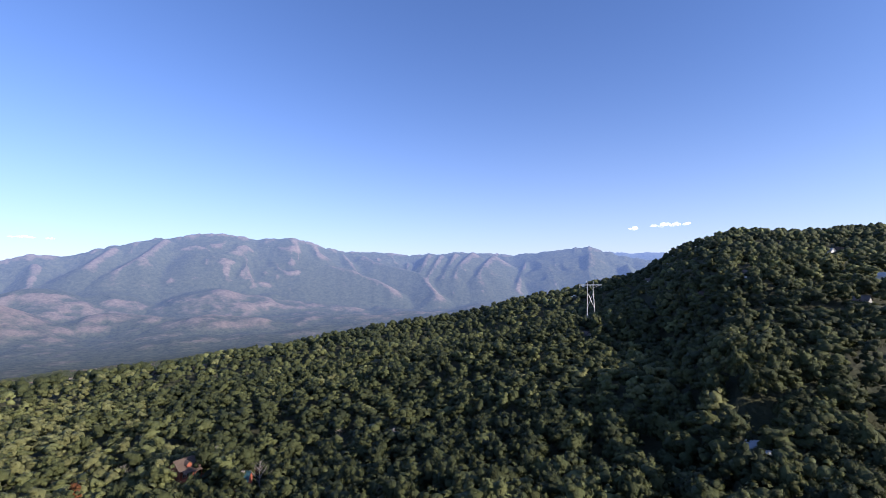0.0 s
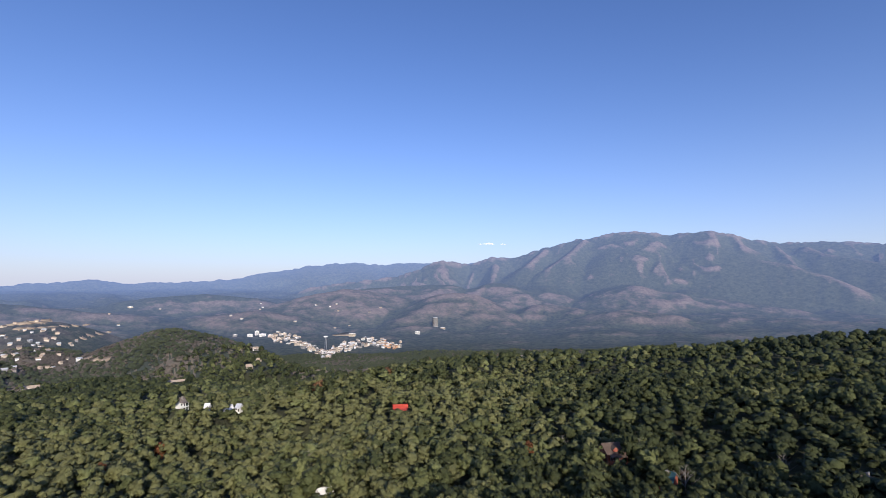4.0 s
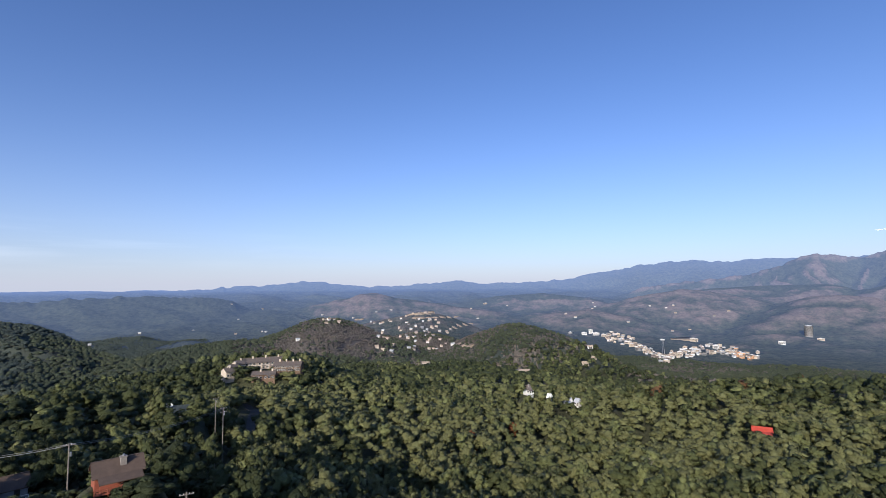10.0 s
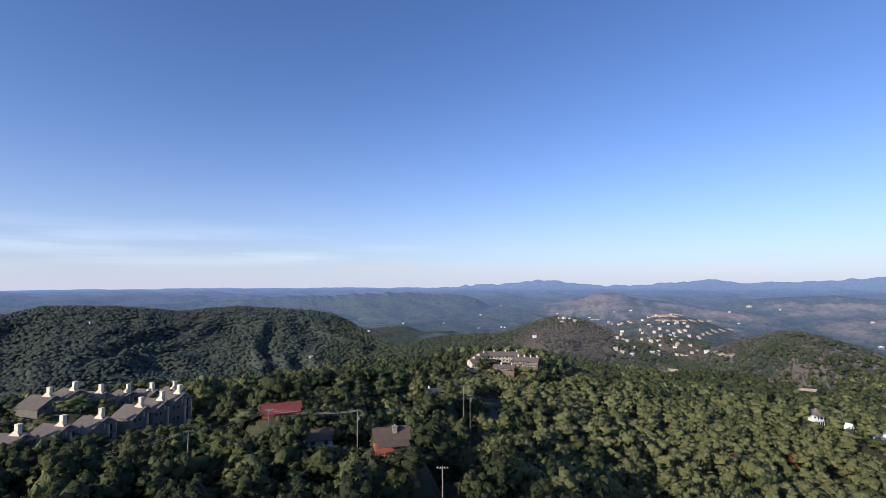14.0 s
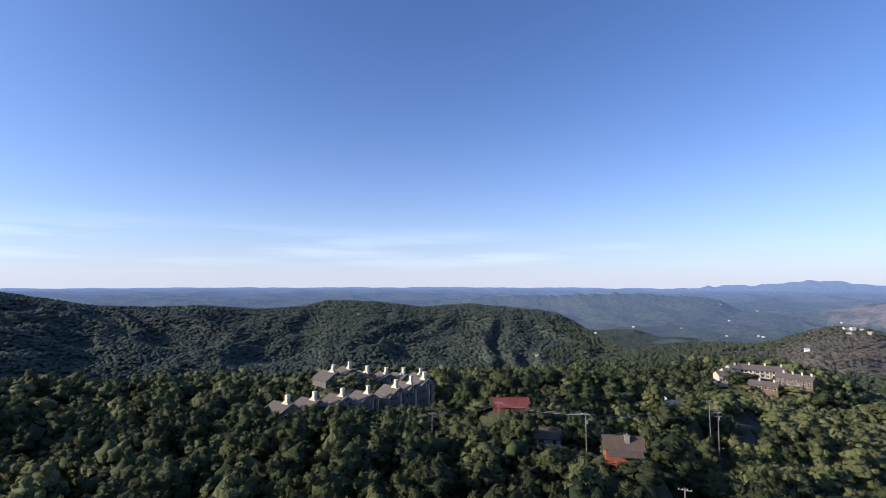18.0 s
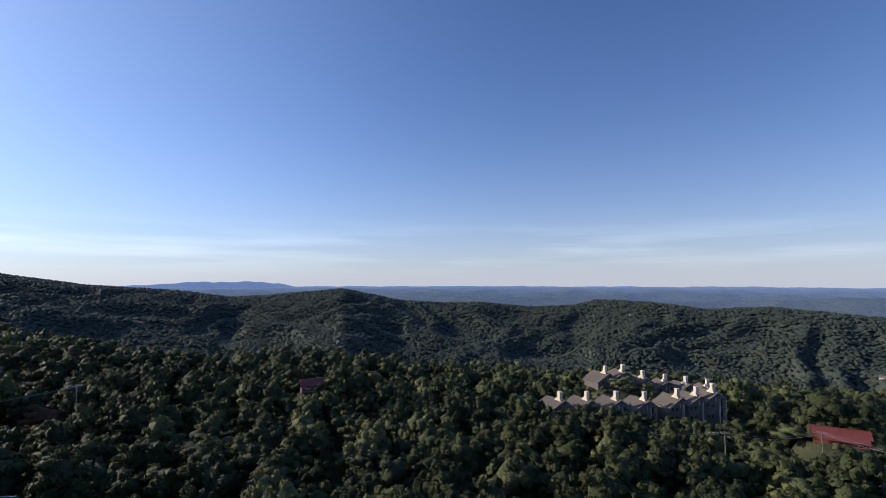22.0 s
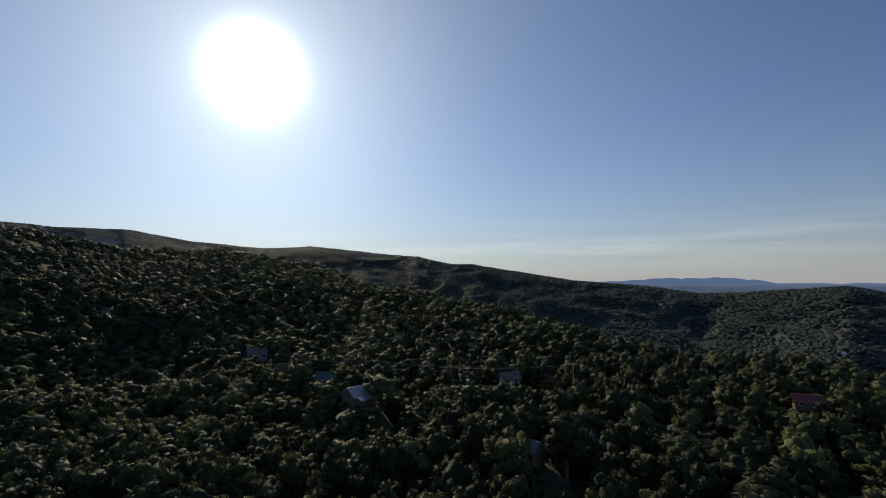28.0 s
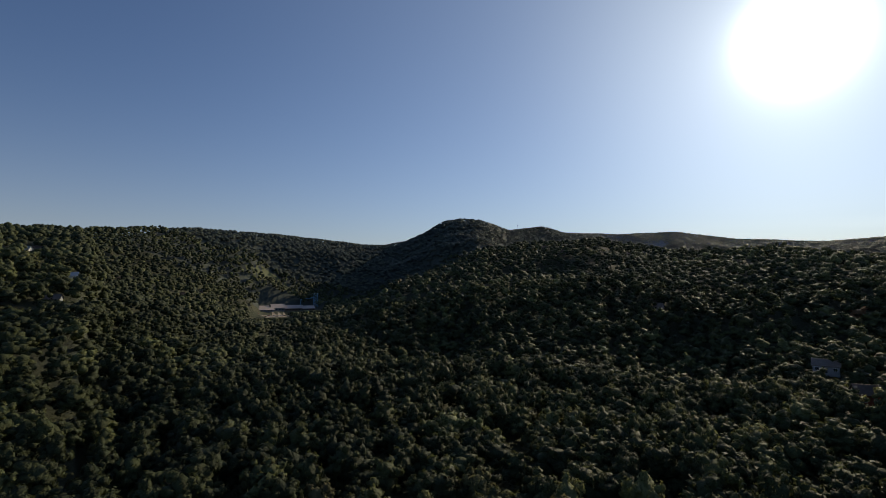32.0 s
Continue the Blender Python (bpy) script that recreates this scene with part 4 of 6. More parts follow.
VILLAS = [(98.3, -4.15), (97.8, -4.15), (97.2, -4.2), (96.6, -4.2), (93.0, -4.6), (92.6, -4.7), (91.9, -4.8), (91.6, -5.55), (91.6, -6.4), (91.2, -6.5), (90.9, -6.3), (89.7, -5.3), (89.5, -5.6), (84.1, -5.85), (84.0, -6.0), (83.4, -7.25),
          (85.7, -7.8), (85.3, -7.85), (86.2, -7.75), (88.0, -7.8), (90.6, -8.0), (88.1, -3.7), (87.3, -3.6), (86.6, -3.6), (85.9, -3.55), (86.9, -4.6), (88.6, -4.9), (90.9, -4.4), (101.2, -6.35), (107.7, -5.45), (105.0, -5.3), (104.6, -5.35)]
VILLAS += [(rs.triangular(82.5, 93.0, 88.0), rs.uniform(-7.8, -4.2)) for _ in range(46)]
for az, rise in VILLAS:
    settle("hill_villa", az, rise, rs.uniform(5, 10), rs.uniform(5, 7), rs.uniform(4.5, 6.5), rs.choice(["tan_roof", "grey_shingle", "tan_roof", "pale_metal"]), rs.choice(["white_paint", "tan_paint", "tan_paint", "tan_paint", "grey_siding"]), True, 2600.0)
for k in range(30):
    az = rs.uniform(50, 112)
    settle("far_house", az, rs.uniform(-5.8, -2.0), rs.uniform(8, 13), rs.uniform(7, 10), rs.uniform(4, 6), rs.choice(["tan_roof", "grey_shingle", "pale_metal"]),
           rs.choice(["white_paint", "tan_paint", "tan_paint", "grey_siding"]), True, 3600.0)

SKI = lot(298.9, 880, -2.75, 13.0, 34.0, 38.0, 0.0)
lot(299.6, 800, -4.25, 0.0, 26.0, 34.0, 0.0)

for a in (300.2, 297.6, 296.2, 294.9):
    LOTS.append((*spot(a, 880), a, 880, SKI[2], 12.0, 13.0, 0.1))

# the road past the cabins, as bearing and distance
ROAD = [(116, 70), (112.2, 105), (110.6, 128), (110.2, 150), (109.6, 180), (107.6, 215), (106.0, 260), (105.5, 320), (106.5, 380)]
ROAD_B = [(238, 196), (234, 190), (229, 188), (223, 190), (215, 186), (208, 180)]


def road_points(line, step=4.0):
    pts = [Vector((*spot(a, r), 0)) for a, r in line]
    out = []
    for p, q in zip(pts, pts[1:]):
        n = max(1, int((q - p).length / step))
        out += [p + (q - p) * k / n for k in range(n)]
    out.append(pts[-1])
    for _ in range(4):
        out = [out[0]] + [(out[k - 1] + 2 * out[k] + out[k + 1]) / 4 for k in range(1, len(out) - 1)] + [out[-1]]
    return out


ROAD_POINTS = [road_points(ROAD), road_points(ROAD_B)]


# ---------------------------------------------------------------- the ground sheet
BARE = [(58.0, 2350, 50), (299, 815, 30)]
for a, e, w in ((88.1, -3.72, 22), (87.4, -3.68, 26), (86.6, -3.65, 28), (85.9, -3.6, 22), (87.8, -4.2, 12), (87.0, -4.2, 12), (86.2, -4.2, 12), (85.4, -4.18, 12), (84.6, -4.18, 12), (83.8, -4.16, 12), (83.0, -4.15, 12),
                (83.2, -5.38, 10), (82.6, -5.2, 10), (81.9, -5.05, 10), (81.2, -4.9, 10), (82.6, -7.28, 12), (82.0, -7.4, 13), (81.5, -7.56, 12), (94.6, -4.3, 14), (94.1, -4.3, 12)):
    if meet(a, e, 1.0, 900.0):
        BARE.append((a, meet(a, e, 1.0, 900.0), w))
PISTE_R = meet(299.5, -0.1, 10.0, 900.0)
PISTE = [((297.7, PISTE_R), (299.6, PISTE_R + 20), 9), ((299.6, PISTE_R + 20), (301.4, PISTE_R), 12)]


def piste_gap(x, y):
    out = np.full(len(x), 1e9)
    for (a0, r0), (a1, r1), w in PISTE:
        p, q = np.array(spot(a0, r0)), np.array(spot(a1, r1))
        t = np.clip(((x - p[0]) * (q - p)[0] + (y - p[1]) * (q - p)[1]) / ((q - p) @ (q - p)), 0, 1)
        out = np.minimum(out, np.hypot(x - p[0] - t * (q - p)[0], y - p[1] - t * (q - p)[1]) - w)
    return out


def bearing_of(p):
    return np.degrees(np.arctan2(-p[:, 0], p[:, 1])) % 360


def burnt_zone(p):
    a, r = bearing_of(p), np.hypot(p[:, 0], p[:, 1])
    n = fbm(p[:, 0] / 160.0, p[:, 1] / 160.0, 5, 4) * 1.6 + 1.3 * (hash2(np.round(p[:, 0] * 7).astype(np.int64), np.round(p[:, 1] * 7).astype(np.int64), 3) - 0.5)
    heart = 0.7 * np.exp(-((a - 62) / 6.0) ** 2) * (r > 560) * (r < 1000) + 1.0 * np.exp(-((a - 95) / 9.0) ** 2) * (r > 1060)
    return (n + heart > np.where(r < 1000, 0.55, 0.22)) & (r > 560) & (a > 20) & (a < 108)


def build_ground():
    az = np.concatenate([np.arange(-30, 140, 0.25), np.arange(140, 330, 0.6)])
    na = len(az)
    rr = np.concatenate([[0.0], spacing_out(85, 45, 130)])
    nr = len(rr) - 1
    A, R = np.meshgrid(np.radians(az), rr, indexing="ij")
    X, Y = -np.sin(A) * R, np.cos(A) * R
    Z = ground(X, Y)
    verts = np.stack([X, Y, Z], -1).reshape(-1, 3)
    i, j = np.meshgrid(np.arange(na), np.arange(nr), indexing="ij")
    n = nr + 1
    a, b, c, d = i * n + j, i * n + j + 1, ((i + 1) % na) * n + j + 1, ((i + 1) % na) * n + j
    tris = np.concatenate([np.stack([a, b, c], -1).reshape(-1, 3), np.stack([a, c, d], -1).reshape(-1, 3)])
    mid = rr[np.concatenate([j.ravel(), j.ravel()])]
    side = np.degrees(A)[i, j].ravel()
    side = np.concatenate([side, side])
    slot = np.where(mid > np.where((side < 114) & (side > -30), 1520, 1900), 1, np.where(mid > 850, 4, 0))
    c = verts[tris].mean(1)
    slot[(piste_gap(c[:, 0], c[:, 1]) < 2)] = 2
    for a0, r0, w in BARE:
        bx, by = spot(a0, r0)
        slot[np.hypot((c[:, 0] - bx), (c[:, 1] - by)) < w * (0.8 + 0.6 * fbm(c[:, 0] / 25.0, c[:, 1] / 25.0, 77, 2))] = 3
    slot[((slot == 4) | (slot == 0)) & burnt_zone(c[:, :2])] = 5
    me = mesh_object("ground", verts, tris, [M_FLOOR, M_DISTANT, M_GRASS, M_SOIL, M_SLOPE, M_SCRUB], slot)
    me.attributes.new("dry_sunlit", 'FLOAT', 'POINT').data.foreach_set("value", ground(X, Y, G_DRY_SUNLIT).ravel().astype(np.float32))
    me.polygons.foreach_set("use_smooth", [True] * len(me.polygons))
    return tagged(new("ground", me), "wooded hills and valley reaching blue mountains on the horizon", "ground", kind="structure")


build_ground()


def earth_patch(az, r, w, rng):
    """A ragged patch of graded bare earth lying on the slope."""
    x, y = spot(az, r)
    a = np.arange(14) * 2 * math.pi / 14
    k = w * rng.uniform(0.7, 1.25, 14)
    px, py = np.append(x, x + np.cos(a) * k), np.append(y, y + np.sin(a) * k)
    v = np.stack([px, py, ground(px, py) + np.append(2.2, np.full(14, 1.2))], -1)
    top = [(0, 1 + j, 1 + (j + 1) % 14) for j in range(14)]
    low = v - (0, 0, 4.0)
    side = [q for j in range(14) for q in ((1 + j, 16 + j, 1 + (j + 1) % 14), (1 + (j + 1) % 14, 16 + j, 16 + (j + 1) % 14))]
    tagged(new("bare_earth", mesh_object("bare_earth", np.concatenate([v, low]), np.array(top + side), [M_SOIL])), "graded strip of bare tan earth on the hillside", "earth", kind="structure")


rngE = np.random.default_rng(19)
for a, r, w in BARE:
    if r > 1000:
        earth_patch(a, r, w, rngE)


# ---------------------------------------------------------------- the woods
def ico(sub=0):
    bm = bmesh.new()
    bmesh.ops.create_icosphere(bm, subdivisions=sub + 1, radius=1.0)
    v = np.array([p.co[:] for p in bm.verts])
    f = np.array([[p.index for p in q.verts] for q in bm.faces])
    bm.free()
    return v, f


ICO0 = ico(0)


def crown_shape(rng, lobes, clumps, ball, sprays, slim=1.0, leaf=0.5):
    """Corners and triangles of a crown, 15 m high and 9 m wide with its stem: a few big lobes, covered with rounded clumps of leaves and loose sprays at their rims."""
    V, F, N, n = [], [], [], 0
    mid = np.array([0, 0, 7.5])
    heads = [(np.array([rng.uniform(-.5, .5), rng.uniform(-.5, .5), 10.9]), rng.uniform(2.4, 2.9))]
    for k in range(lobes - 1):
        a = k * 2.399 + rng.uniform(-0.5, 0.5)
        low = (k + 0.5) / lobes
        reach = (1.5 + 1.3 * math.sqrt(low)) * slim * rng.uniform(0.85, 1.15)
        heads.append((np.array([math.cos(a) * reach, math.sin(a) * reach, 10.6 - 5.2 * low + rng.uniform(-.6, .6)]), rng.uniform(1.7, 2.4) * (0.5 + 0.5 * slim)))

    def ball_of(shape, c, r, keep, hub):
        nonlocal n
        base, tri = shape
        v = base * rng.uniform(0.7, 1.2, size=(len(base), 1)) * r
        if keep is not None:
            tri = tri[(base[tri].mean(1) @ keep) > -0.45]
        soft = base * 0.75 + ((c + v - hub) / np.linalg.norm(c + v - hub, axis=1, keepdims=True)) * 0.55
        V.append(v + c)
        N.append(soft / np.linalg.norm(soft, axis=1, keepdims=True))
        F.append(tri + n)
        n += len(base)

    for c, r in heads:
        ball_of(ICO0, c, r * 0.9, np.array([0.0, 0.0, 1.0]), mid)
    # clumps: spread over the outer skin of the lobes
    cand = []
    for c, r in heads:
        d = rng.normal(size=(60, 3))
        d /= np.linalg.norm(d, axis=1, keepdims=True)
        p = c + d * r
        ok = p[:, 2] > 3.6
        for c2, r2 in heads:
            if c2 is not c:
                ok &= np.linalg.norm(p - c2, axis=1) > r2 * 0.92
        cand += [(q, c) for q in p[ok]]
    P = np.array([q for q, _ in cand])
    pick = [int(rng.integers(len(P)))][:clumps]
    gap = np.linalg.norm(P - P[0], axis=1)
    while len(pick) < min(clumps, len(P)):
        k = int(np.argmax(gap * rng.uniform(0.8, 1.0, len(P))))
        pick.append(k)
        gap = np.minimum(gap, np.linalg.norm(P - P[k], axis=1))
    for k in pick:
        c, hub = cand[k]
        out = (c - hub) / np.linalg.norm(c - hub)
        r = ball * rng.uniform(0.7, 1.25)
        ball_of(ICO0, c, np.array([r, r, r * rng.uniform(0.7, 0.95)]), out, hub)
        if sprays:
            d = rng.normal(size=(sprays, 3)) + out * 0.8
            d /= np.linalg.norm(d, axis=1, keepdims=True)
            p = c + d * r * rng.uniform(0.82, 1.32, size=(sprays, 1))
            u = np.cross(d + rng.normal(size=(sprays, 3)) * 0.5, rng.normal(size=(sprays, 3)))
            u /= np.linalg.norm(u, axis=1, keepdims=True)
            w = np.cross(d, u)
            s = leaf * rng.uniform(0.6, 1.4, size=(sprays, 1))
            V.append(np.stack([p + u * s, p - u * s * .5 + w * s * .6, p - u * s * .5 - w * s * .6], 1).reshape(-1, 3))
            soft = d * 0.75 + out * 0.3 + rng.normal(size=(sprays, 3)) * 0.33
            N.append(np.repeat(soft / np.linalg.norm(soft, axis=1, keepdims=True), 3, axis=0))
            F.append(np.arange(3 * sprays).reshape(-1, 3) + n)
            n += 3 * sprays
    return np.concatenate(V), np.concatenate(F), np.concatenate(N)


def far_crown(rng, rim):
    """A small lumpy crown for woods far away."""
    V, F = [(rng.uniform(-1, 1), rng.uniform(-1, 1), 15.0)], []
    for z, r, off in ((11.8, 3.1, 0.0), (6.5, 5.2, 0.5)):
        for k in range(rim):
            a = 2 * math.pi * (k + off + rng.uniform(-.2, .2)) / rim
            V.append((math.cos(a) * r * rng.uniform(.6, 1.3), math.sin(a) * r * rng.uniform(.6, 1.3), z + rng.uniform(-2.0, 1.6)))
    for k in range(rim):
        a, b = 1 + k, 1 + (k + 1) % rim
        F += [(0, a, b), (a, a + rim, b), (b, a + rim, b + rim)]
    V = np.array(V)
    N = V * (0.6, 0.6, 1.0)
    return V, np.array(F), N / np.linalg.norm(N, axis=1, keepdims=True)


def scatter(rng, spacing, r0, r1):
    n = int(r1 / spacing) + 2
    gx, gy = np.meshgrid(np.arange(-n, n + 1), np.arange(-n, n + 1))
    gx = gx + 0.5 * (gy % 2)
    if r0 >= 1000:
        p = rng.uniform(-r1, r1, (int(4.4 * r1 * r1 / spacing ** 2), 2))
        r = np.hypot(p[:, 0], p[:, 1])
        return p[(r >= r0) & (r < r1)]
    p = np.stack([gx.ravel() * spacing, gy.ravel() * spacing * 0.9], -1) + rng.uniform(-0.46, 0.46, (gx.size, 2)) * spacing
    r = np.hypot(p[:, 0], p[:, 1])
    return p[(r >= r0) & (r < r1)]


SUNNY = len(CONDOS) + len(BACK_CONDOS) + len(UPPER_CONDOS) + 2     # the lots whose trees stay low toward the sun so it reaches them
HSEE = np.array([q[7] for q in LOTS], float)
HX, HY, HAZ, HR, HZ, HFREE, HH = (np.array([q[k] for q in LOTS], float) for k in range(7))
ROAD_XY = np.array([(p.x, p.y) for line in ROAD_POINTS for p in line])
def grow(rng, p, tall, wide):
    """Which trees may stand, and their heights: none on lots, roads and pistes, low ones where they would hide a house
    from the camera or keep the sun off the first lots.
    """
    x, y = p[:, 0], p[:, 1]
    z = ground(x, y)
    r, az = np.hypot(x, y), np.degrees(np.arctan2(-x, y))
    h = tall * rng.uniform(0.8, 1.12, len(p)) * (1.0 + 0.24 * fbm(x / 38.0, y / 38.0, 91, 2))
    keep = (piste_gap(x, y) > 0) & (fbm(x / 26.0, y / 26.0, 133, 2) < 0.68)
    for k in range(len(HX)):
        keep &= np.hypot(x - HX[k], y - HY[k]) > HFREE[k] + wide * 0.30
        da = (az - HAZ[k] + 180) % 360 - 180
        inside = (np.abs(np.radians(da)) * r < HFREE[k] * (0.85 if HSEE[k] < 0.25 else 0.5) + wide * (0.3 if HSEE[k] < 0.25 else 0.10)) & (r < HR[k]) & (r > 30)
        sight = CZ + (HZ[k] + HH[k] * HSEE[k] - CZ) * r / HR[k]
        h = np.where(inside, np.minimum(h, sight - z), h)
        if k < SUNNY:
            s = (x - HX[k]) * sx + (y - HY[k]) * sy
            side = np.abs((x - HX[k]) * sy - (y - HY[k]) * sx)
            h = np.where((s > 0) & (s < 75) & (side < HFREE[k] + 3.5), np.minimum(h, np.maximum(HZ[k] + HH[k] * 0.3 + (s - HFREE[k]) * 0.37 - z, 4.2)), h)
    if r.max() > 900:
        for k, (_, a, rr, sx_, sy_, w, *_) in enumerate(SETTLED):
            near = np.nonzero((np.abs(x - sx_) < 60) & (np.abs(y - sy_) < 60))[0]
            u = ((sx_ - x[near]) * sx_ + (sy_ - y[near]) * sy_) / rr
            v = np.abs((sx_ - x[near]) * sy_ - (sy_ - y[near]) * sx_) / rr
            keep[near[(v < w * 0.55 + 1.0) & (u > -w * 0.6) & (u < 20.0)]] = False
        for a, rr, w in BARE:
            bx, by = spot(a, rr)
            keep &= np.hypot(x - bx, y - by) > w * 0.9
    for line in (0, 1):
        pts = np.array([(q.x, q.y) for q in ROAD_POINTS[line]])
        near = r < 420
        dist = np.full(len(p), 1e9)
        dist[near] = np.min(np.hypot(x[near, None] - pts[None, :, 0], y[near, None] - pts[None, :, 1]), 1) if near.any() else 1e9
        keep &= dist > 2.0 + wide * 0.15
    keep &= h > tall * 0.22
    return p[keep], z[keep], h[keep]


def plant(shapes, p, z, h, rng, wide, tint):
    """One mesh of many trees from a few shapes."""
    V, F, T, N, n = [], [], [], [], 0
    which = rng.integers(len(shapes), size=len(p))
    for k, (sv, sf, sn_) in enumerate(shapes):
        s = which == k
        m = int(s.sum())
        if not m:
            continue
        a = rng.uniform(0, 2 * math.pi, m)
        w = wide / 10.0 * rng.uniform(0.78, 1.25, m)
        c, sn = np.cos(a) * w, np.sin(a) * w
        vx = sv[None, :, 0] * c[:, None] - sv[None, :, 1] * sn[:, None] + p[s, 0][:, None]
        vy = sv[None, :, 0] * sn[:, None] + sv[None, :, 1] * c[:, None] + p[s, 1][:, None]
        vz = sv[None, :, 2] * (h[s] / 15.0)[:, None] + z[s][:, None]
        V.append(np.stack([vx, vy, vz], -1).reshape(-1, 3))
        F.append((sf[None] + (np.arange(m) * len(sv))[:, None, None] + n).reshape(-1, 3))
        ca, sa = np.cos(a)[:, None], np.sin(a)[:, None]
        N.append(np.stack([sn_[None, :, 0] * ca - sn_[None, :, 1] * sa, sn_[None, :, 0] * sa + sn_[None, :, 1] * ca, np.broadcast_to(sn_[None, :, 2], vx.shape)], -1).reshape(-1, 3))
        T.append(np.repeat(tint[s], len(sv)))
        n += m * len(sv)
    return np.concatenate(V), np.concatenate(F), np.concatenate(T), np.concatenate(N)


def pale_front_lit_stand(p):
    """Lighter yellow-green trees fill the hollow below the white house; their tint also paints in the front light
    opposite the sun.
    """
    x, y = spot(67.0, 330.0)
    return 0.8 * np.exp(-((p[:, 0] - x) ** 2 + (p[:, 1] - y) ** 2) / (2 * 145.0 ** 2))


def woods(name, label, shapes, spacing, r0, r1, tall, wide, material, seed, where=None):
    rng = np.random.default_rng(seed)
    p = scatter(rng, spacing, r0, r1)
    if where is not None:
        p = p[where(p, rng)]
    p, z, h = grow(rng, p, tall, wide)
    tint = np.clip(rng.beta(2.0, 2.4, len(p)) + 0.5 * fbm(p[:, 0] / 90.0, p[:, 1] / 90.0, 17, 2) + pale_front_lit_stand(p), 0, 0.95)
    tint = np.where(rng.uniform(size=len(p)) < 0.0004, 1.0, tint)
    V, F, T, N = plant(shapes, p, z, h, rng, wide, tint)
    tagged(new(name, mesh_object(name, V, F, [material], tint=T, nrm=N)), label, "woods", kind="stuff")
    return len(p), len(F)


def camera_sees():
    """For each bearing and ring, whether the treetops there can be seen from the camera over all that lies closer."""
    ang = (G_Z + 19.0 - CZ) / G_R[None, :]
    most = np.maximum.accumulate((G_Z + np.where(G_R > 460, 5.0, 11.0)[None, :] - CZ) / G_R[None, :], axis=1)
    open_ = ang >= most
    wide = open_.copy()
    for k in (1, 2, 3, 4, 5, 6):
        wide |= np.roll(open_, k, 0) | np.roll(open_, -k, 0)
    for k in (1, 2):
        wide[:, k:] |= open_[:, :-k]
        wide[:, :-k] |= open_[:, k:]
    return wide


CAMERA_SEES = camera_sees()


def keep_in_view(p, rng):
    """Slopes in the camera's view keep all trees; of those hidden from it only one tree in twenty stays."""
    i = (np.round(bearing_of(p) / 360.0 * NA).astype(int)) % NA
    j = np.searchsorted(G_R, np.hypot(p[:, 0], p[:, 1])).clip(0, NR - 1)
    return CAMERA_SEES[i, j] | (rng.uniform(size=len(p)) < 0.05)


def town_side(p):
    a = bearing_of(p)
    r = np.hypot(p[:, 0], p[:, 1])
    return (a + 8 * fbm(p[:, 0] / 70.0, p[:, 1] / 70.0, 88, 3) < np.where(r < 1320, 127, 114)) | (a > 330)


rngS = np.random.default_rng(7)
MID = [crown_shape(rngS, 6, 20, 1.1, 15, s, 0.62) for s in (1.0, 0.9, 1.1, 0.8, 0.95, 1.05)]
LOW = [crown_shape(rngS, 4, 9, 1.45, 8, s, 0.62) for s in (1.0, 0.9, 1.1, 0.8, 0.95)]
TINY = [crown_shape(rngS, 5, 0, 1.7, 0, 1.0) for s in range(5)]
FARC = [far_crown(rngS, 4) for s in range(12)]
made = [
    woods("near_woodland", "dense green broadleaf woods below the hovering camera", LOW, 11.0, 8, 76, 15.0, 11.5, M_WOODS, 20),
    woods("broadleaf_woods", "dense green broadleaf woods with rounded crowns", MID, 9.4, 128, 240, 16.6, 11.0, M_WOODS, 21, keep_in_view),
    woods("hillside_woods", "green broadleaf woods covering the slopes", LOW, 10.2, 240, 460, 16.4, 12.2, M_WOODS, 22, keep_in_view),
    woods("upper_woods", "green broadleaf woods on the hillsides", TINY, 10.8, 460, 1000, 16.0, 13.0, M_WOODS, 23, lambda p, g: keep_in_view(p, g) & ~burnt_zone(p)),
    woods("thinned_woods", "grey-brown thinned woods among green on the spur", TINY, 9.0, 560, 1000, 10.0, 10.0, M_BURNT, 27, lambda p, g: keep_in_view(p, g) & burnt_zone(p)),
    woods("far_woods", "haze-paled green woods on the ridges across the valley", FARC, 7.4, 1000, 2200, 6.8, 10.4, M_FAR_HAZY, 24, lambda p, g: keep_in_view(p, g) & ~town_side(p)),
    woods("valley_woods", "hazy olive-green woods round the town in the valley", FARC, 7.6, 1000, 1560, 8.0, 9.6, M_VALLEY_HAZY, 26, lambda p, g: keep_in_view(p, g) & town_side(p) & ~burnt_zone(p)),
    woods("burnt_woods", "grey-brown woods burnt and thinned on the far slopes", FARC, 7.0, 1000, 1560, 5.5, 6.6, M_BURNT, 25, lambda p, g: keep_in_view(p, g) & burnt_zone(p)),
]


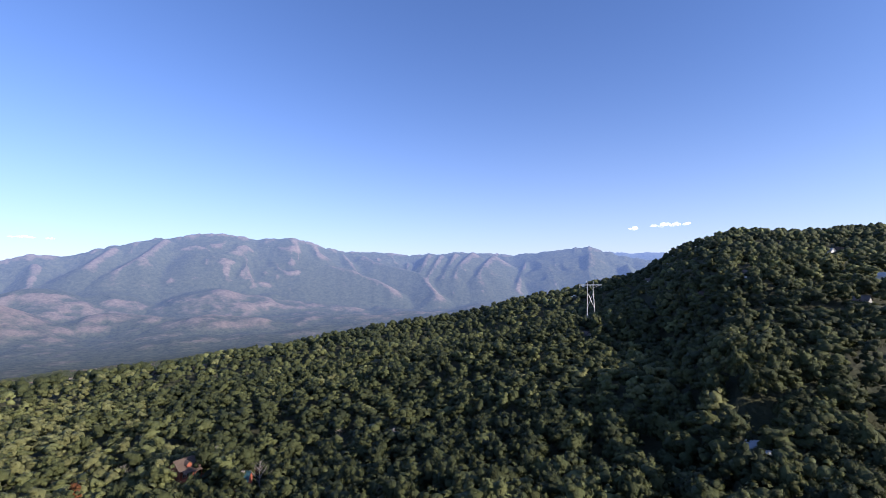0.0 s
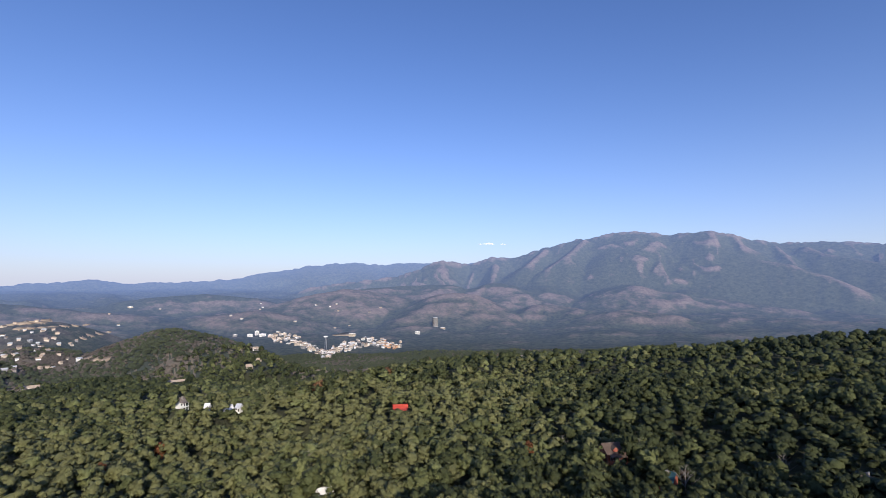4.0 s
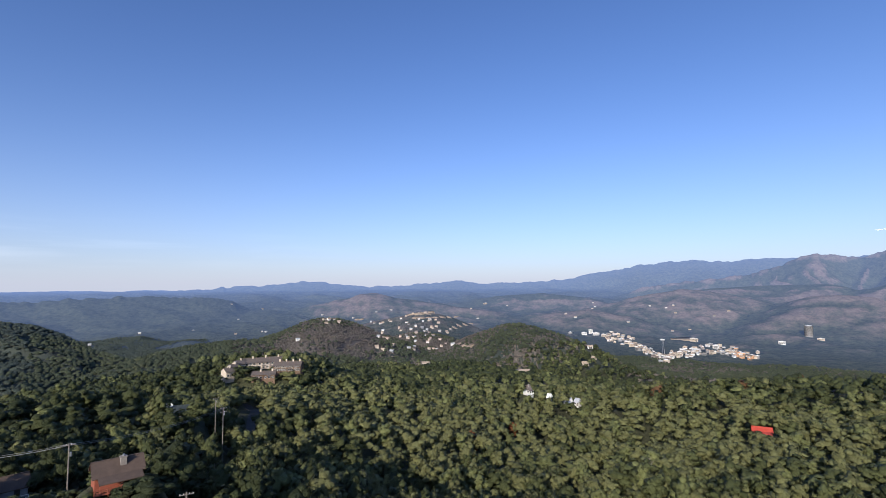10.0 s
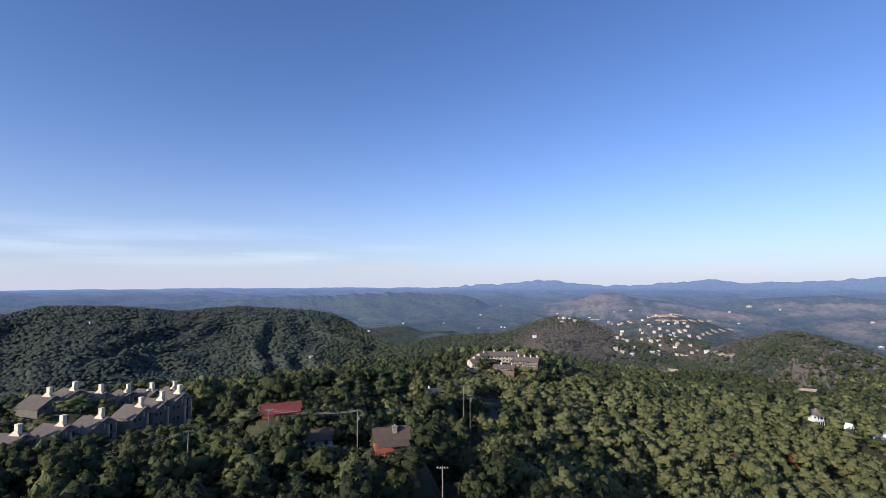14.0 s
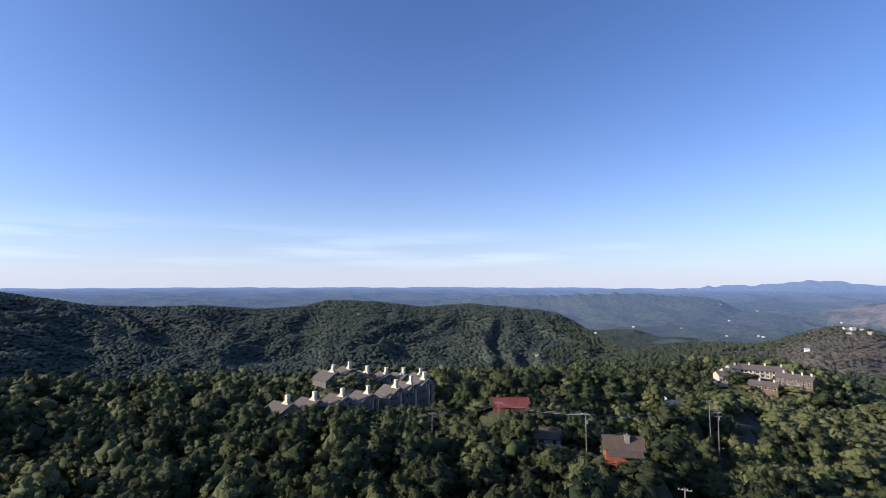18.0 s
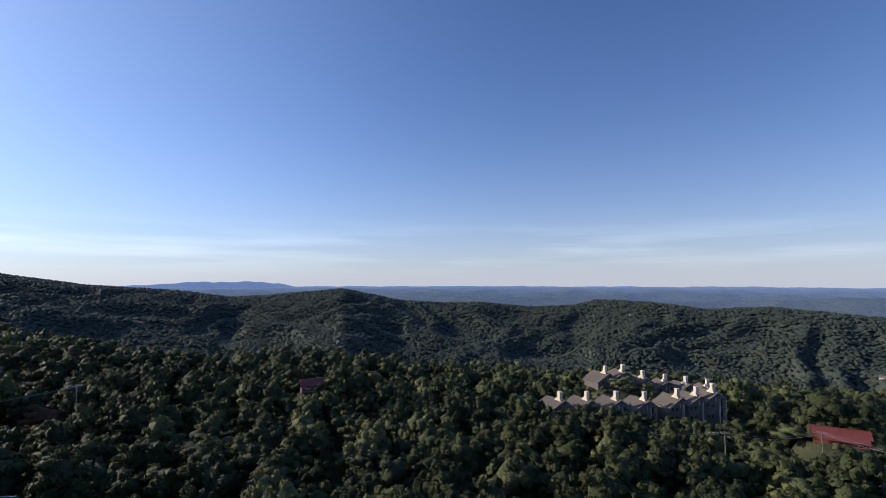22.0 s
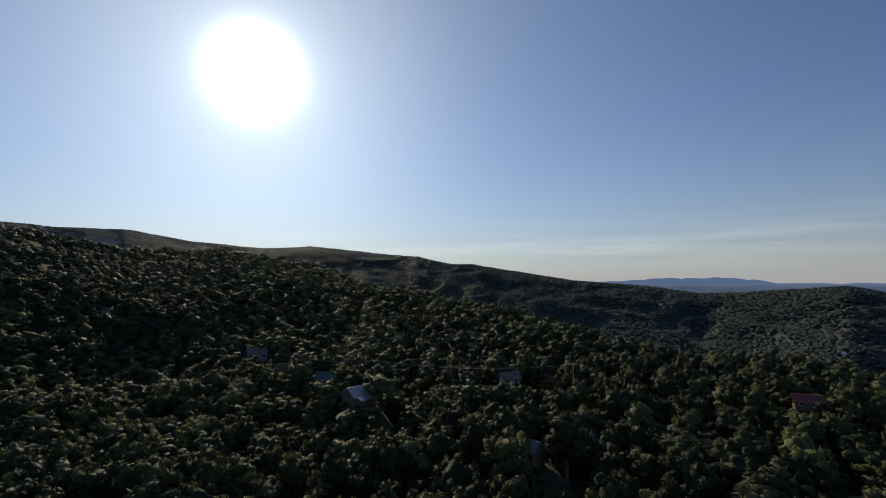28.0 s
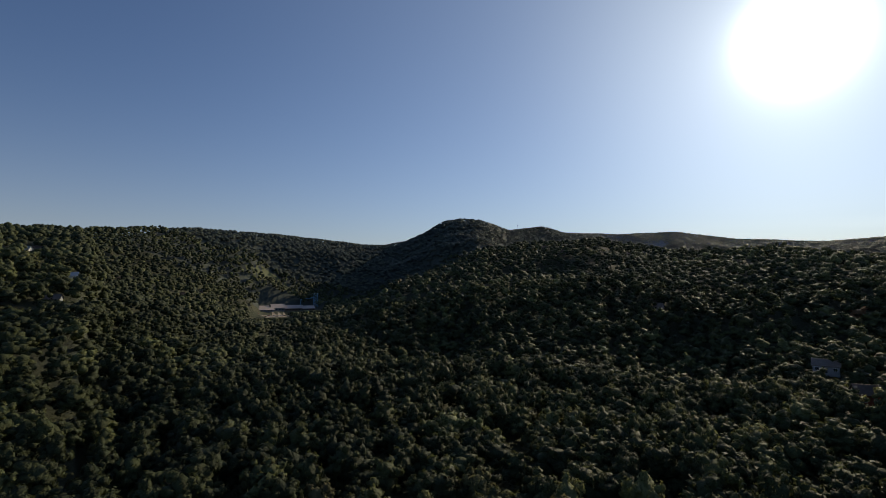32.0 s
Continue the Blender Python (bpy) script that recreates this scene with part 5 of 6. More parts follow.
def undergrowth():
    """Bushes and saplings in the gaps of the woods and round the lots."""
    rng = np.random.default_rng(61)
    p = scatter(rng, 6.4, 30, 460)
    x, y = p[:, 0], p[:, 1]
    bare = fbm(x / 26.0, y / 26.0, 133, 2) > 0.6
    clear = np.ones(len(p), bool)
    for k in range(len(HX)):
        d = np.hypot(x - HX[k], y - HY[k])
        da = (bearing_of(p) - HAZ[k] + 180) % 360 - 180
        lane = (np.abs(np.radians(da)) * HR[k] < HFREE[k] * 0.6) & (np.hypot(x, y) < HR[k]) & (np.hypot(x, y) > HR[k] - 60)
        bare |= ((d < HFREE[k] + 6.0) & (d > HFREE[k] + 0.6)) | lane
        clear &= d > HFREE[k] + 0.6
    pts = ROAD_XY
    p = p[bare & clear]
    p = p[np.min(np.hypot(p[:, 0, None] - pts[None, :, 0], p[:, 1, None] - pts[None, :, 1]), 1) > 3.8]
    p = p[keep_in_view(p, rng)]
    h = rng.uniform(2.0, 4.6, len(p))
    V, F, T, N = plant(TINY, p, ground(p[:, 0], p[:, 1]) - 0.6, h, rng, 5.2, np.clip(rng.beta(2.2, 2.0, len(p)), 0, .9))
    tagged(new("undergrowth", mesh_object("undergrowth", V, F, [M_WOODS], tint=T, nrm=N)), "low green bushes and saplings in gaps of the woods", "bushes", kind="stuff")
    return len(p), len(F)


made.append(undergrowth())


def tree_trunk(rng, bm):
    lean = Vector((rng.uniform(-.3, .3), rng.uniform(-.3, .3), 0))
    pts = [Vector((0, 0, -0.6)), Vector((0, 0, 2.5)) + lean * .4, Vector((0, 0, 6)) + lean, Vector((0, 0, 10.5)) + lean * 1.6]
    for (a, b), (r0, r1) in zip(zip(pts, pts[1:]), ((.34, .27), (.27, .2), (.2, .08))):
        tube(bm, a, b, r0, r1, 6)
    for k in range(6):
        a = k * 1.05 + rng.uniform(-.3, .3)
        s = pts[1].lerp(pts[3], 0.2 + 0.12 * k)
        tube(bm, s, s + Vector((math.cos(a) * rng.uniform(1.8, 2.8), math.sin(a) * rng.uniform(1.8, 2.8), rng.uniform(1.2, 2.6))), .12, .04, 4)


def make_tree(rng, material, label, slim, group, name="broadleaf_tree"):
    t = thing(name, label, "tree", Matrix(), group)
    bm = bmesh.new()
    tree_trunk(rng, bm)
    part("trunk", bm, M_BARK, t)
    v, f, nn = crown_shape(rng, 7, 26, 1.05, 44, slim, 0.5)
    c = new("crown", mesh_object("crown", v, f, [material], nrm=nn))
    c.parent = t
    return t


def near_trees():
    rng = np.random.default_rng(31)
    kinds = [make_tree(rng, M_LEAF, "green broadleaf tree with a rounded crown in the dense woods", s, "trees of the near woods") for s in (1.0, 0.82, 1.12, 0.7, 0.95, 1.06)]
    p = scatter(rng, 9.4, 76, 128)
    p, z, h = grow(rng, p, 16.6, 10.4)
    order = np.argsort(np.hypot(p[:, 0], p[:, 1]))
    extra = order[300:]
    for n, k in enumerate(order[:300]):
        w = rng.uniform(0.85, 1.3)
        m = pose(p[k, 0], p[k, 1], z[k], 0, 0, rng.uniform(0, 360)) @ Matrix.Diagonal((w, w, h[k] / 15.0, 1))
        if n < len(kinds):
            kinds[n].matrix_world = m
        else:
            t = copy_thing(kinds[n % len(kinds)], m)
            t.scale = (w, w, h[k] / 15.0)
    q = p[extra]
    if len(q):
        tint = np.clip(rng.beta(2.0, 2.4, len(q)), 0, .97)
        V, F, T, N = plant(MID, q, z[extra], h[extra], rng, 11.0, tint)
        tagged(new("woodland_fringe", mesh_object("woodland_fringe", V, F, [M_WOODS], tint=T, nrm=N)), "green broadleaf woods with rounded crowns", "woods", kind="stuff")
    return len(p)


made.append(near_trees())


# ---------------------------------------------------------------- roads
def lay_road(name, pts, width, label):
    bm = bmesh.new()
    rows = []
    for k, p in enumerate(pts):
        d = (pts[min(k + 1, len(pts) - 1)] - pts[max(k - 1, 0)]).normalized()
        n = Vector((-d.y, d.x, 0))
        row = []
        for s in (-0.5, 0.0, 0.5):
            q = p + n * width * s
            row.append(bm.verts.new((q.x, q.y, float(ground(q.x, q.y)) + 0.45 + (0.06 if s == 0 else 0))))
        rows.append(row)
    for a, b in zip(rows, rows[1:]):
        for k in range(2):
            bm.faces.new((a[k], a[k + 1], b[k + 1], b[k]))
    bmesh.ops.recalc_face_normals(bm, faces=bm.faces[:])
    ext = bmesh.ops.extrude_face_region(bm, geom=bm.faces[:])
    for v in ext["geom"]:
        if isinstance(v, bmesh.types.BMVert):
            v.co.z -= 0.9
    bmesh.ops.recalc_face_normals(bm, faces=bm.faces[:])
    me = bpy.data.meshes.new(name)
    bm.to_mesh(me)
    bm.free()
    me.materials.append(M_ROAD)
    tagged(new(name, me), label, "road", kind="structure")


lay_road("road", ROAD_POINTS[0], 5.5, "narrow grey asphalt road through the woods")
lay_road("road", ROAD_POINTS[1], 5.0, "narrow grey asphalt lane past the cabins")


# ---------------------------------------------------------------- houses
def stand(az, turn, x, y, z):
    return pose(x, y, z, 0, 0, az + turn)


def window(parent, x, z, y, w=1.2, h=1.3, frame_material=None):
    f = solid("window", [(x - w / 2 - .1, y - .07, z - .1, x + w / 2 + .1, y + .06, z), (x - w / 2 - .1, y - .07, z + h, x + w / 2 + .1, y + .06, z + h + .1),
                         (x - w / 2 - .1, y - .07, z, x - w / 2, y + .06, z + h), (x + w / 2, y - .07, z, x + w / 2 + .1, y + .06, z + h), (x - .03, y - .06, z, x + .03, y + .02, z + h)], frame_material or M_TRIM, parent)
    solid("pane", [(x - w / 2, y - .03, z, x + w / 2, y + .03, z + h)], M_GLASS, f)


def gable_house(name, label, m, w, d, height, roof, wall, extras="", windows=True):
    """A house with its ridge along x: body with gable ends, roof of two thick slopes, windows, door, and what the extras name."""
    t = thing(name, label, "house", m)
    eave = height * 0.58
    bm = bmesh.new()
    prism(bm, [(-d / 2, -1.5), (d / 2, -1.5), (d / 2, eave), (0, height - 0.3), (-d / 2, eave)], -w / 2, w / 2)
    part("wall", bm, WALL[wall], t)
    over, th = 0.55, 0.22
    slope = (height - eave) / (d / 2)
    for side, nm in ((-1, "roof"), (1, "roof")):
        bm = bmesh.new()
        ye, ze = side * (d / 2 + over), eave - slope * over
        prism(bm, [(0, height), (ye, ze), (ye, ze - th), (0, height - th)], -w / 2 - over, w / 2 + over)
        r = part(nm, bm, ROOF[roof], t)
        if "metal" in roof or roof == "bright_red":
            n = max(3, int(w / 1.1))
            bm = bmesh.new()
            for k in range(n + 1):
                x = -w / 2 - over + (w + 2 * over - 0.08) * k / n
                prism(bm, [(0, height + .05), (ye, ze + .05), (ye, ze), (0, height)], x, x + 0.08)
            part("seams", bm, ROOF[roof], r)
    solid("ridge_cap", [(-w / 2 - over, -.18, height - .06, w / 2 + over, .18, height + .07)], ROOF[roof], t)
    if windows:
        n = max(2, int(w / 3.2))
        for k in range(n):
            x = -w / 2 + w * (k + 0.5) / n
            if k == n // 2:
                dr = solid("door", [(x - .5, -d / 2 - .06, 0.0, x + .5, -d / 2 + .02, 2.05)], M_SHADE, t)
                solid("door_handle", [(x + .32, -d / 2 - .12, .98, x + .42, -d / 2 - .06, 1.08)], M_STEEL, dr)
            else:
                window(t, x, 1.0, -d / 2, 1.4, min(1.4, eave - 1.3))
    if "chimney" in extras:
        c = solid("chimney", [(w * .1 - .55, -d * .22 - .5, eave * .6, w * .1 + .55, -d * .22 + .5, height + 0.35)], M_STONE, t)
        solid("chimney_cap", [(w * .1 - .7, -d * .22 - .65, height + .35, w * .1 + .7, -d * .22 + .65, height + .5)], M_STONE, c)
        bm = bmesh.new()
        tube(bm, (w * .1, -d * .22, height + .5), (w * .1, -d * .22, height + .9), .2, .2, 8)
        part("flue", bm, M_STEEL, c)
    if "dormer" in extras:
        bm = bmesh.new()
        prism(bm, [(-1.1, eave + .2), (1.1, eave + .2), (1.1, eave + 1.5), (0, eave + 2.4), (-1.1, eave + 1.5)], -d / 2 + .3, -0.5, "y")
        dm = part("dormer", bm, WALL[wall], t)
        for sd in (-1, 1):
            bm = bmesh.new()
            prism(bm, [(0, eave + 2.6), (sd * 1.5, eave + 1.35), (sd * 1.5, eave + 1.2), (0, eave + 2.45)], -d / 2, -0.4, "y")
            part("dormer_roof", bm, ROOF[roof], dm)
    if "deck" in extras:
        y0, y1, zf = -d / 2 - 3.0, -d / 2, -0.1
        dk = solid("deck", [(-w / 2 - .4, y0, zf - .25, w / 2 + .4, y1, zf)], WALL[wall], t)
        for k in range(5):
            x = -w / 2 - .3 + (w + .6) * k / 4
            solid("deck_post", [(x - .09, y0 + .02, -3.5, x + .09, y0 + .2, 1.0)], WALL[wall], dk)
        for k in range(3):
            solid("rail", [(-w / 2 - .3, y0 + .06, zf + .35 + .33 * k, w / 2 + .3, y0 + .14, zf + .45 + .33 * k)], WALL[wall], dk)
        bm = bmesh.new()
        prism(bm, [(-d / 2 - 3.3, eave - 1.0), (-d / 2 + .3, eave - .15), (-d / 2 + .3, eave - .3), (-d / 2 - 3.3, eave - 1.15)], -w / 2 * .9, w / 2 * .95)
        part("porch_roof", bm, ROOF[roof], t)
        for k in range(3):
            x = -w / 2 * .85 + w * .87 * k / 2
            solid("porch_post", [(x - .1, -d / 2 - 3.0, zf, x + .1, -d / 2 - 2.8, eave - 1.05)], WALL[wall], t)
    if "rail" in extras:
        for k in range(7):
            x = -w / 2 + w * k / 6
            solid("white_post", [(x - .06, -d / 2 - 1.6, -.2, x + .06, -d / 2 - 1.48, 1.0)], M_TRIM, t)
        solid("white_rail", [(-w / 2, -d / 2 - 1.62, .9, w / 2, -d / 2 - 1.46, 1.02), (-w / 2, -d / 2 - 1.6, .3, w / 2, -d / 2 - 1.48, .4)], M_TRIM, t)
        solid("concrete_apron", [(-w / 2 - 1, d / 2, -.4, w / 2 + 1, d / 2 + 8, .05)], ROOF["tan_roof"], t)
    if "dishes" in extras:
        for k in (0, 1):
            bm = bmesh.new()
            x = -w * .45 - 1.4 * k
            v0 = bm.verts.new((x, -d * .1, height + .55))
            ring = [bm.verts.new((x + .75 * math.cos(a * math.pi / 6), -d * .1 - .25, height + .55 + .75 * math.sin(a * math.pi / 6))) for a in range(12)]
            for a in range(12):
                bm.faces.new((v0, ring[a], ring[(a + 1) % 12]))
            tube(bm, (x, -d * .1 + .05, height - 1.2), (x, -d * .1 + .05, height + .5), .06, .06, 6)
            part("satellite_dish", bm, M_TRIM, t, "white satellite dish")
    return t


COLOUR = {"brown_shingle": "brown shingle roof", "grey_shingle": "grey shingle roof", "red_metal": "dull red metal roof", "bright_red": "bright red metal roof", "green_metal": "dark green metal roof",
          "teal_metal": "teal metal roof", "white_metal": "white roof", "pale_metal": "pale grey metal roof", "sunlit_metal": "grey standing-seam roof", "tan_roof": "tan roof"}
WALLS = {"red_log": "red-stained log walls", "brown_log": "brown log walls", "grey_siding": "grey siding", "white_paint": "white walls", "tan_paint": "tan walls"}
for (name, az, r, rise, height, (w, d), turn, roof, wall, extras), (x, y, z) in zip(HOUSES, house_at):
    gable_house(name, "%s with %s and %s" % ("cabin" if "cabin" in name else "house", COLOUR[roof], WALLS[wall]), stand(az, turn, x, y, z), w, d, height, roof, wall, extras)
for az, r, w, (x, y, z) in slope_at:
    roof = rs.choice(["grey_shingle", "pale_metal", "brown_shingle", "white_metal"] if az < 245 else ["grey_shingle", "brown_shingle"])
    wall = rs.choice(["white_paint", "white_paint", "tan_paint", "grey_siding"] if az < 245 else ["tan_paint", "grey_siding"])
    gable_house("hillside_house", "hillside house with %s and %s" % (COLOUR[roof], WALLS[wall]), stand(az, rs.uniform(-40, 40), x, y, z), w, w * .7, 5.5, roof, wall, "", r < 700)


# ---------------------------------------------------------------- condominiums
def condo_unit(m, height, label, group, levels=3, wide=8.4, deep=10.0):
    """A stepped unit: body with a long roof falling to one side, a tall pale chimney shaft, and a bay of dark balconies."""
    t = thing("condo_unit", label, "condominium", m, group)
    top = height - 2.9
    xl, xr = -wide * .7, 0.0
    low = top - 3.2
    bm = bmesh.new()
    prism(bm, [(xl, -4.0), (xr, -4.0), (xr, top - .3), (xl, low - .3)], 0, deep, "y")
    part("wall", bm, WALL["condo_siding"], t)
    bm = bmesh.new()
    prism(bm, [(xl - .5, low - .48), (xr + .05, top - .22), (xr + .05, top + .02), (xl - .5, low - .24)], -.5, deep + .4, "y")
    part("roof", bm, ROOF["condo_roof"], t)
    bm = bmesh.new()
    prism(bm, [(xr + .05, top + .02), (xr + 3.2, top - 1.5), (xr + 3.2, top - 1.72), (xr + .05, top - .22)], 1.2, deep + .4, "y")
    part("roof", bm, ROOF["condo_roof"], t)
    bm = bmesh.new()
    prism(bm, [(xr, -4.0), (xr + 2.8, -4.0), (xr + 2.8, top - 1.7), (xr, top - .35)], 1.5, deep, "y")
    part("wall", bm, WALL["condo_siding"], t)
    c = solid("chimney", [(xr - .7, 1.6, top - 5.0, xr + .6, 3.0, height)], WALL["condo_stucco"], t, "tall pale stucco chimney shaft")
    solid("chimney_cap", [(xr - .74, 1.55, height, xr + .64, 3.05, height + .12)], WALL["condo_stucco"], c)
    # pale fin added in place of the neighbouring unit's sunlit side wall
    bm = bmesh.new()
    prism(bm, [(-.4, top - 3.6), (-.4, top - 2.4), (1.6, top + 1.0), (3.0, top + 1.0), (4.6, top - .3), (4.6, top - 3.6)], xr - .92, xr - .74)
    part("sunlit_wall_fin", bm, WALL["condo_stucco"], t, "pale stucco fin beside the chimney, standing in for a sunlit wall")
    # balcony bay with sloping cap
    b0, b1 = xr + .68, xr + 3.4
    bm = bmesh.new()
    prism(bm, [(-.7, top - 2.2), (4.0, top - .6), (4.0, top - .85), (-.7, top - 2.45)], b0 - .1, b1 + .25)
    part("bay_roof", bm, ROOF["condo_roof"], t)
    fins = solid("bay_frame", [(b0, -.5, -3.5, b0 + .22, 3.9, top - 2.0), (b1 - .22, -.5, -3.5, b1, 3.9, top - 2.2)], WALL["condo_stucco"], t)
    storey = (top - 2.2 + 2.0) / levels
    for k in range(levels):
        z = -2.0 + storey * k
        bal = solid("balcony", [(b0 + .22, -.45, z, b1 - .22, 3.8, z + .2), (b0 + .22, -.45, z + .95, b1 - .22, -.35, z + 1.05)], M_POLE, t)
        solid("balusters", [(b0 + .3 + .42 * j, -.43, z + .2, b0 + .36 + .42 * j, -.37, z + .95) for j in range(5)], M_POLE, bal)
        # dark panel standing in for the shade inside the balcony recess
        solid("dark_recess_panel", [(b0 + .25, 1.3, z + .2, b1 - .25, 1.5, z + storey - .1)], M_GLASS, t)
        for x in (xl + 1.0, xl + 2.9):
            if z + 2.3 < low + (x - xl) * .45 - .4:
                window(t, x, z + .8, -.03, 1.0, 1.2, M_POLE)
    return t


for k, ((az, r, e), (x, y, z), h) in enumerate(zip(CONDOS, condo_at, CONDO_H)):
    condo_unit(stand(az, 40, x, y, z), h, "grey condominium unit with a tall pale chimney", "stepped row of condominiums", 3 if h > 10 else 2, 10.0 if k < 4 else 7.4)
for k, ((az, r, e), (x, y, z)) in enumerate(zip(BACK_CONDOS, back_at)):
    condo_unit(stand(az, 42 - 14 * (k % 2), x, y, z), 9.0, "grey condominium unit behind the row with a pale chimney", "condominiums behind the row", 2, 9.0)


def long_condo(m, w, d, h, wall, units):
    """A long building of joined units: gabled roof cut by raised party walls, small pale chimneys, rows of windows and balconies."""
    t = thing("condo_building", "long condominium building with %s and a dark gabled roof" % ("tan stucco walls" if wall == "tan_paint" else "brown timber walls"), "condominium", m, "condominiums on the knoll")
    e = h * .68
    bm = bmesh.new()
    prism(bm, [(-d / 2, -4), (d / 2, -4), (d / 2, e), (0, h - .3), (-d / 2, e)], -w / 2, w / 2)
    part("wall", bm, WALL[wall], t)
    s = (h - e) / (d / 2)
    for sd in (-1, 1):
        bm = bmesh.new()
        prism(bm, [(0, h), (sd * (d / 2 + .9), e - s * .9), (sd * (d / 2 + .9), e - s * .9 - .25), (0, h - .25)], -w / 2 - .5, w / 2 + .5)
        part("roof", bm, ROOF["condo_roof"], t)
    each = w / units
    for k in range(units):
        x0 = -w / 2 + each * k
        if k:
            bm = bmesh.new()
            prism(bm, [(-d / 2 - .7, e - .5), (0, h + .45), (d / 2 + .7, e - .5), (d / 2 + .7, 0), (-d / 2 - .7, 0)], x0 - .18, x0 + .18)
            part("party_wall", bm, WALL["brown_log"], t)
        c = solid("chimney", [(x0 + each * .7 - .5, -.9, h - 1.4, x0 + each * .7 + .5, .1, h + 1.3)], WALL["condo_stucco"], t)
        solid("chimney_cap", [(x0 + each * .7 - .6, -1.0, h + 1.3, x0 + each * .7 + .6, .2, h + 1.45)], M_TRIM, c)
        for z in (0.6, 3.3):
            if z + 1.6 > e:
                continue
            for f in (.2, .5, .8):
                window(t, x0 + each * f, z, -d / 2, min(1.6, each * .2), 1.5)
        b = solid("balcony", [(x0 + each * .34, -d / 2 - 1.4, 2.5, x0 + each * .66, -d / 2, 2.68)], M_POLE, t)
        solid("rail", [(x0 + each * .34, -d / 2 - 1.4, 3.45, x0 + each * .66, -d / 2 - 1.3, 3.55), (x0 + each * .34, -d / 2 - 1.4, 3.0, x0 + each * .66, -d / 2 - 1.3, 3.08)], M_POLE, b)


for (az, r, e, w, d, h, turn, wall, units), (x, y, z) in zip(UPPER_CONDOS, upper_at):
    long_condo(stand(az, turn, x, y, z), w, d, h, wall, units)


# ---------------------------------------------------------------- poles and wires
def utility_pole(az, r, rise, height, turn, arms, box_on):
    x, y = spot(az, r)
    zt = CZ + r * math.tan(radians(rise))
    z = min(zt - height, float(ground(x, y)) - 0.3)
    t = thing("utility_pole", "weathered wooden utility pole with crossarm and insulators", "utility pole", stand(az, turn, x, y, z), "utility poles")
    H = zt - z
    bm = bmesh.new()
    tube(bm, (0, 0, -.6), (0, 0, H), .19, .13, 8)
    part("pole", bm, M_POLE, t)
    for k in range(arms):
        za = H - .5 - 1.3 * k
        a = solid("crossarm", [(-1.25, -.16, za, 1.25, -.04, za + .14)], M_POLE, t)
        for s in (-1.1, -.45, .45, 1.1):
            bm = bmesh.new()
            tube(bm, (s, -.1, za + .14), (s, -.1, za + .36), .06, .04, 6)
            part("insulator", bm, M_TRIM, a)
    if box_on:
        bm = bmesh.new()
        tube(bm, (.38, 0, H - 3.0), (.38, 0, H - 2.1), .24, .24, 10)
        part("transformer", bm, M_STEEL, t, "grey steel transformer can")
    return Vector((x, y, zt - .3))


def wire_span(a, b, sag, n=1, spread=0.9):
    a, b = Vector(a), Vector(b)
    side = (b - a).cross(Vector((0, 0, 1))).normalized()
    bm = bmesh.new()
    for k in range(n):
        o = side * spread * (k - (n - 1) / 2) - Vector((0, 0, .25 * (k % 2)))
        last = None
        for s in range(13):
            u = s / 12
            p = a.lerp(b, u) + o - Vector((0, 0, sag * 4 * u * (1 - u)))
            if last is not None:
                tube(bm, last, p, .03, .03, 4)
            last = p
    me = bpy.data.meshes.new("power_line")
    bm.to_mesh(me)
    bm.free()
    me.materials.append(M_WIRE)
    tagged(new("power_line", me), "sagging overhead wires between utility poles", "power line", "overhead wires")


pA, pB, pB2, pC, pD, pE, pF, pG = [utility_pole(*POLES[k]) for k in ("A", "B", "B2", "C", "D", "E", "F", "G")]
wire_span(pA, pF, 1.0, 3)
wire_span(pF, pC, 1.6, 3)
wire_span(pA, pB, 1.6, 2)
wire_span(pB, pB2, .3, 2)
wire_span(pC, (*spot(150.5, 165), CZ - 165 * math.tan(radians(15.6))), 1.4, 3)
wire_span(pE, pG, 2.2, 3)
wire_span(pE, (*spot(239.5, 205), CZ - 205 * math.tan(radians(8.2))), 1.6, 2)


def transmission_tower():
    az, r = -17.0, 430.0
    x, y = spot(az, r)
    zt = CZ + r * math.tan(radians(-0.15))
    z = float(ground(x, y))
    H = zt - z
    t = thing("transmission_tower", "grey steel H-frame transmission tower above the trees", "tower", stand(az, 12, x, y, z))
    for s in (-1, 1):
        bm = bmesh.new()
        tube(bm, (s * 3.6, 0, -1), (s * 2.2, 0, H - 2), .42, .32, 6)
        tube(bm, (s * 2.2, 0, H - 2), (s * 3.0, 0, H + 1.6), .2, .12, 6)
        part("leg", bm, M_STEEL, t)
    solid("crossarm", [(-9.5, -.3, H - 2.3, 9.5, .3, H - 1.5)], M_STEEL, t)
    bm = bmesh.new()
    for a, b in (((-3.0, 0, H * .45), (2.4, 0, H * .8)), ((3.0, 0, H * .45), (-2.4, 0, H * .8)), ((-9, 0, H - 1.8), (-2.4, 0, H - 4.5)), ((9, 0, H - 1.8), (2.4, 0, H - 4.5))):
        tube(bm, a, b, .16, .16, 5)
    part("brace", bm, M_STEEL, t)
    for s in (-9, 0, 9):
        bm = bmesh.new()
        tube(bm, (s, 0, H - 4.3), (s, 0, H - 2.3), .14, .1, 6)
        part("insulator", bm, M_TRIM, t)


transmission_tower()


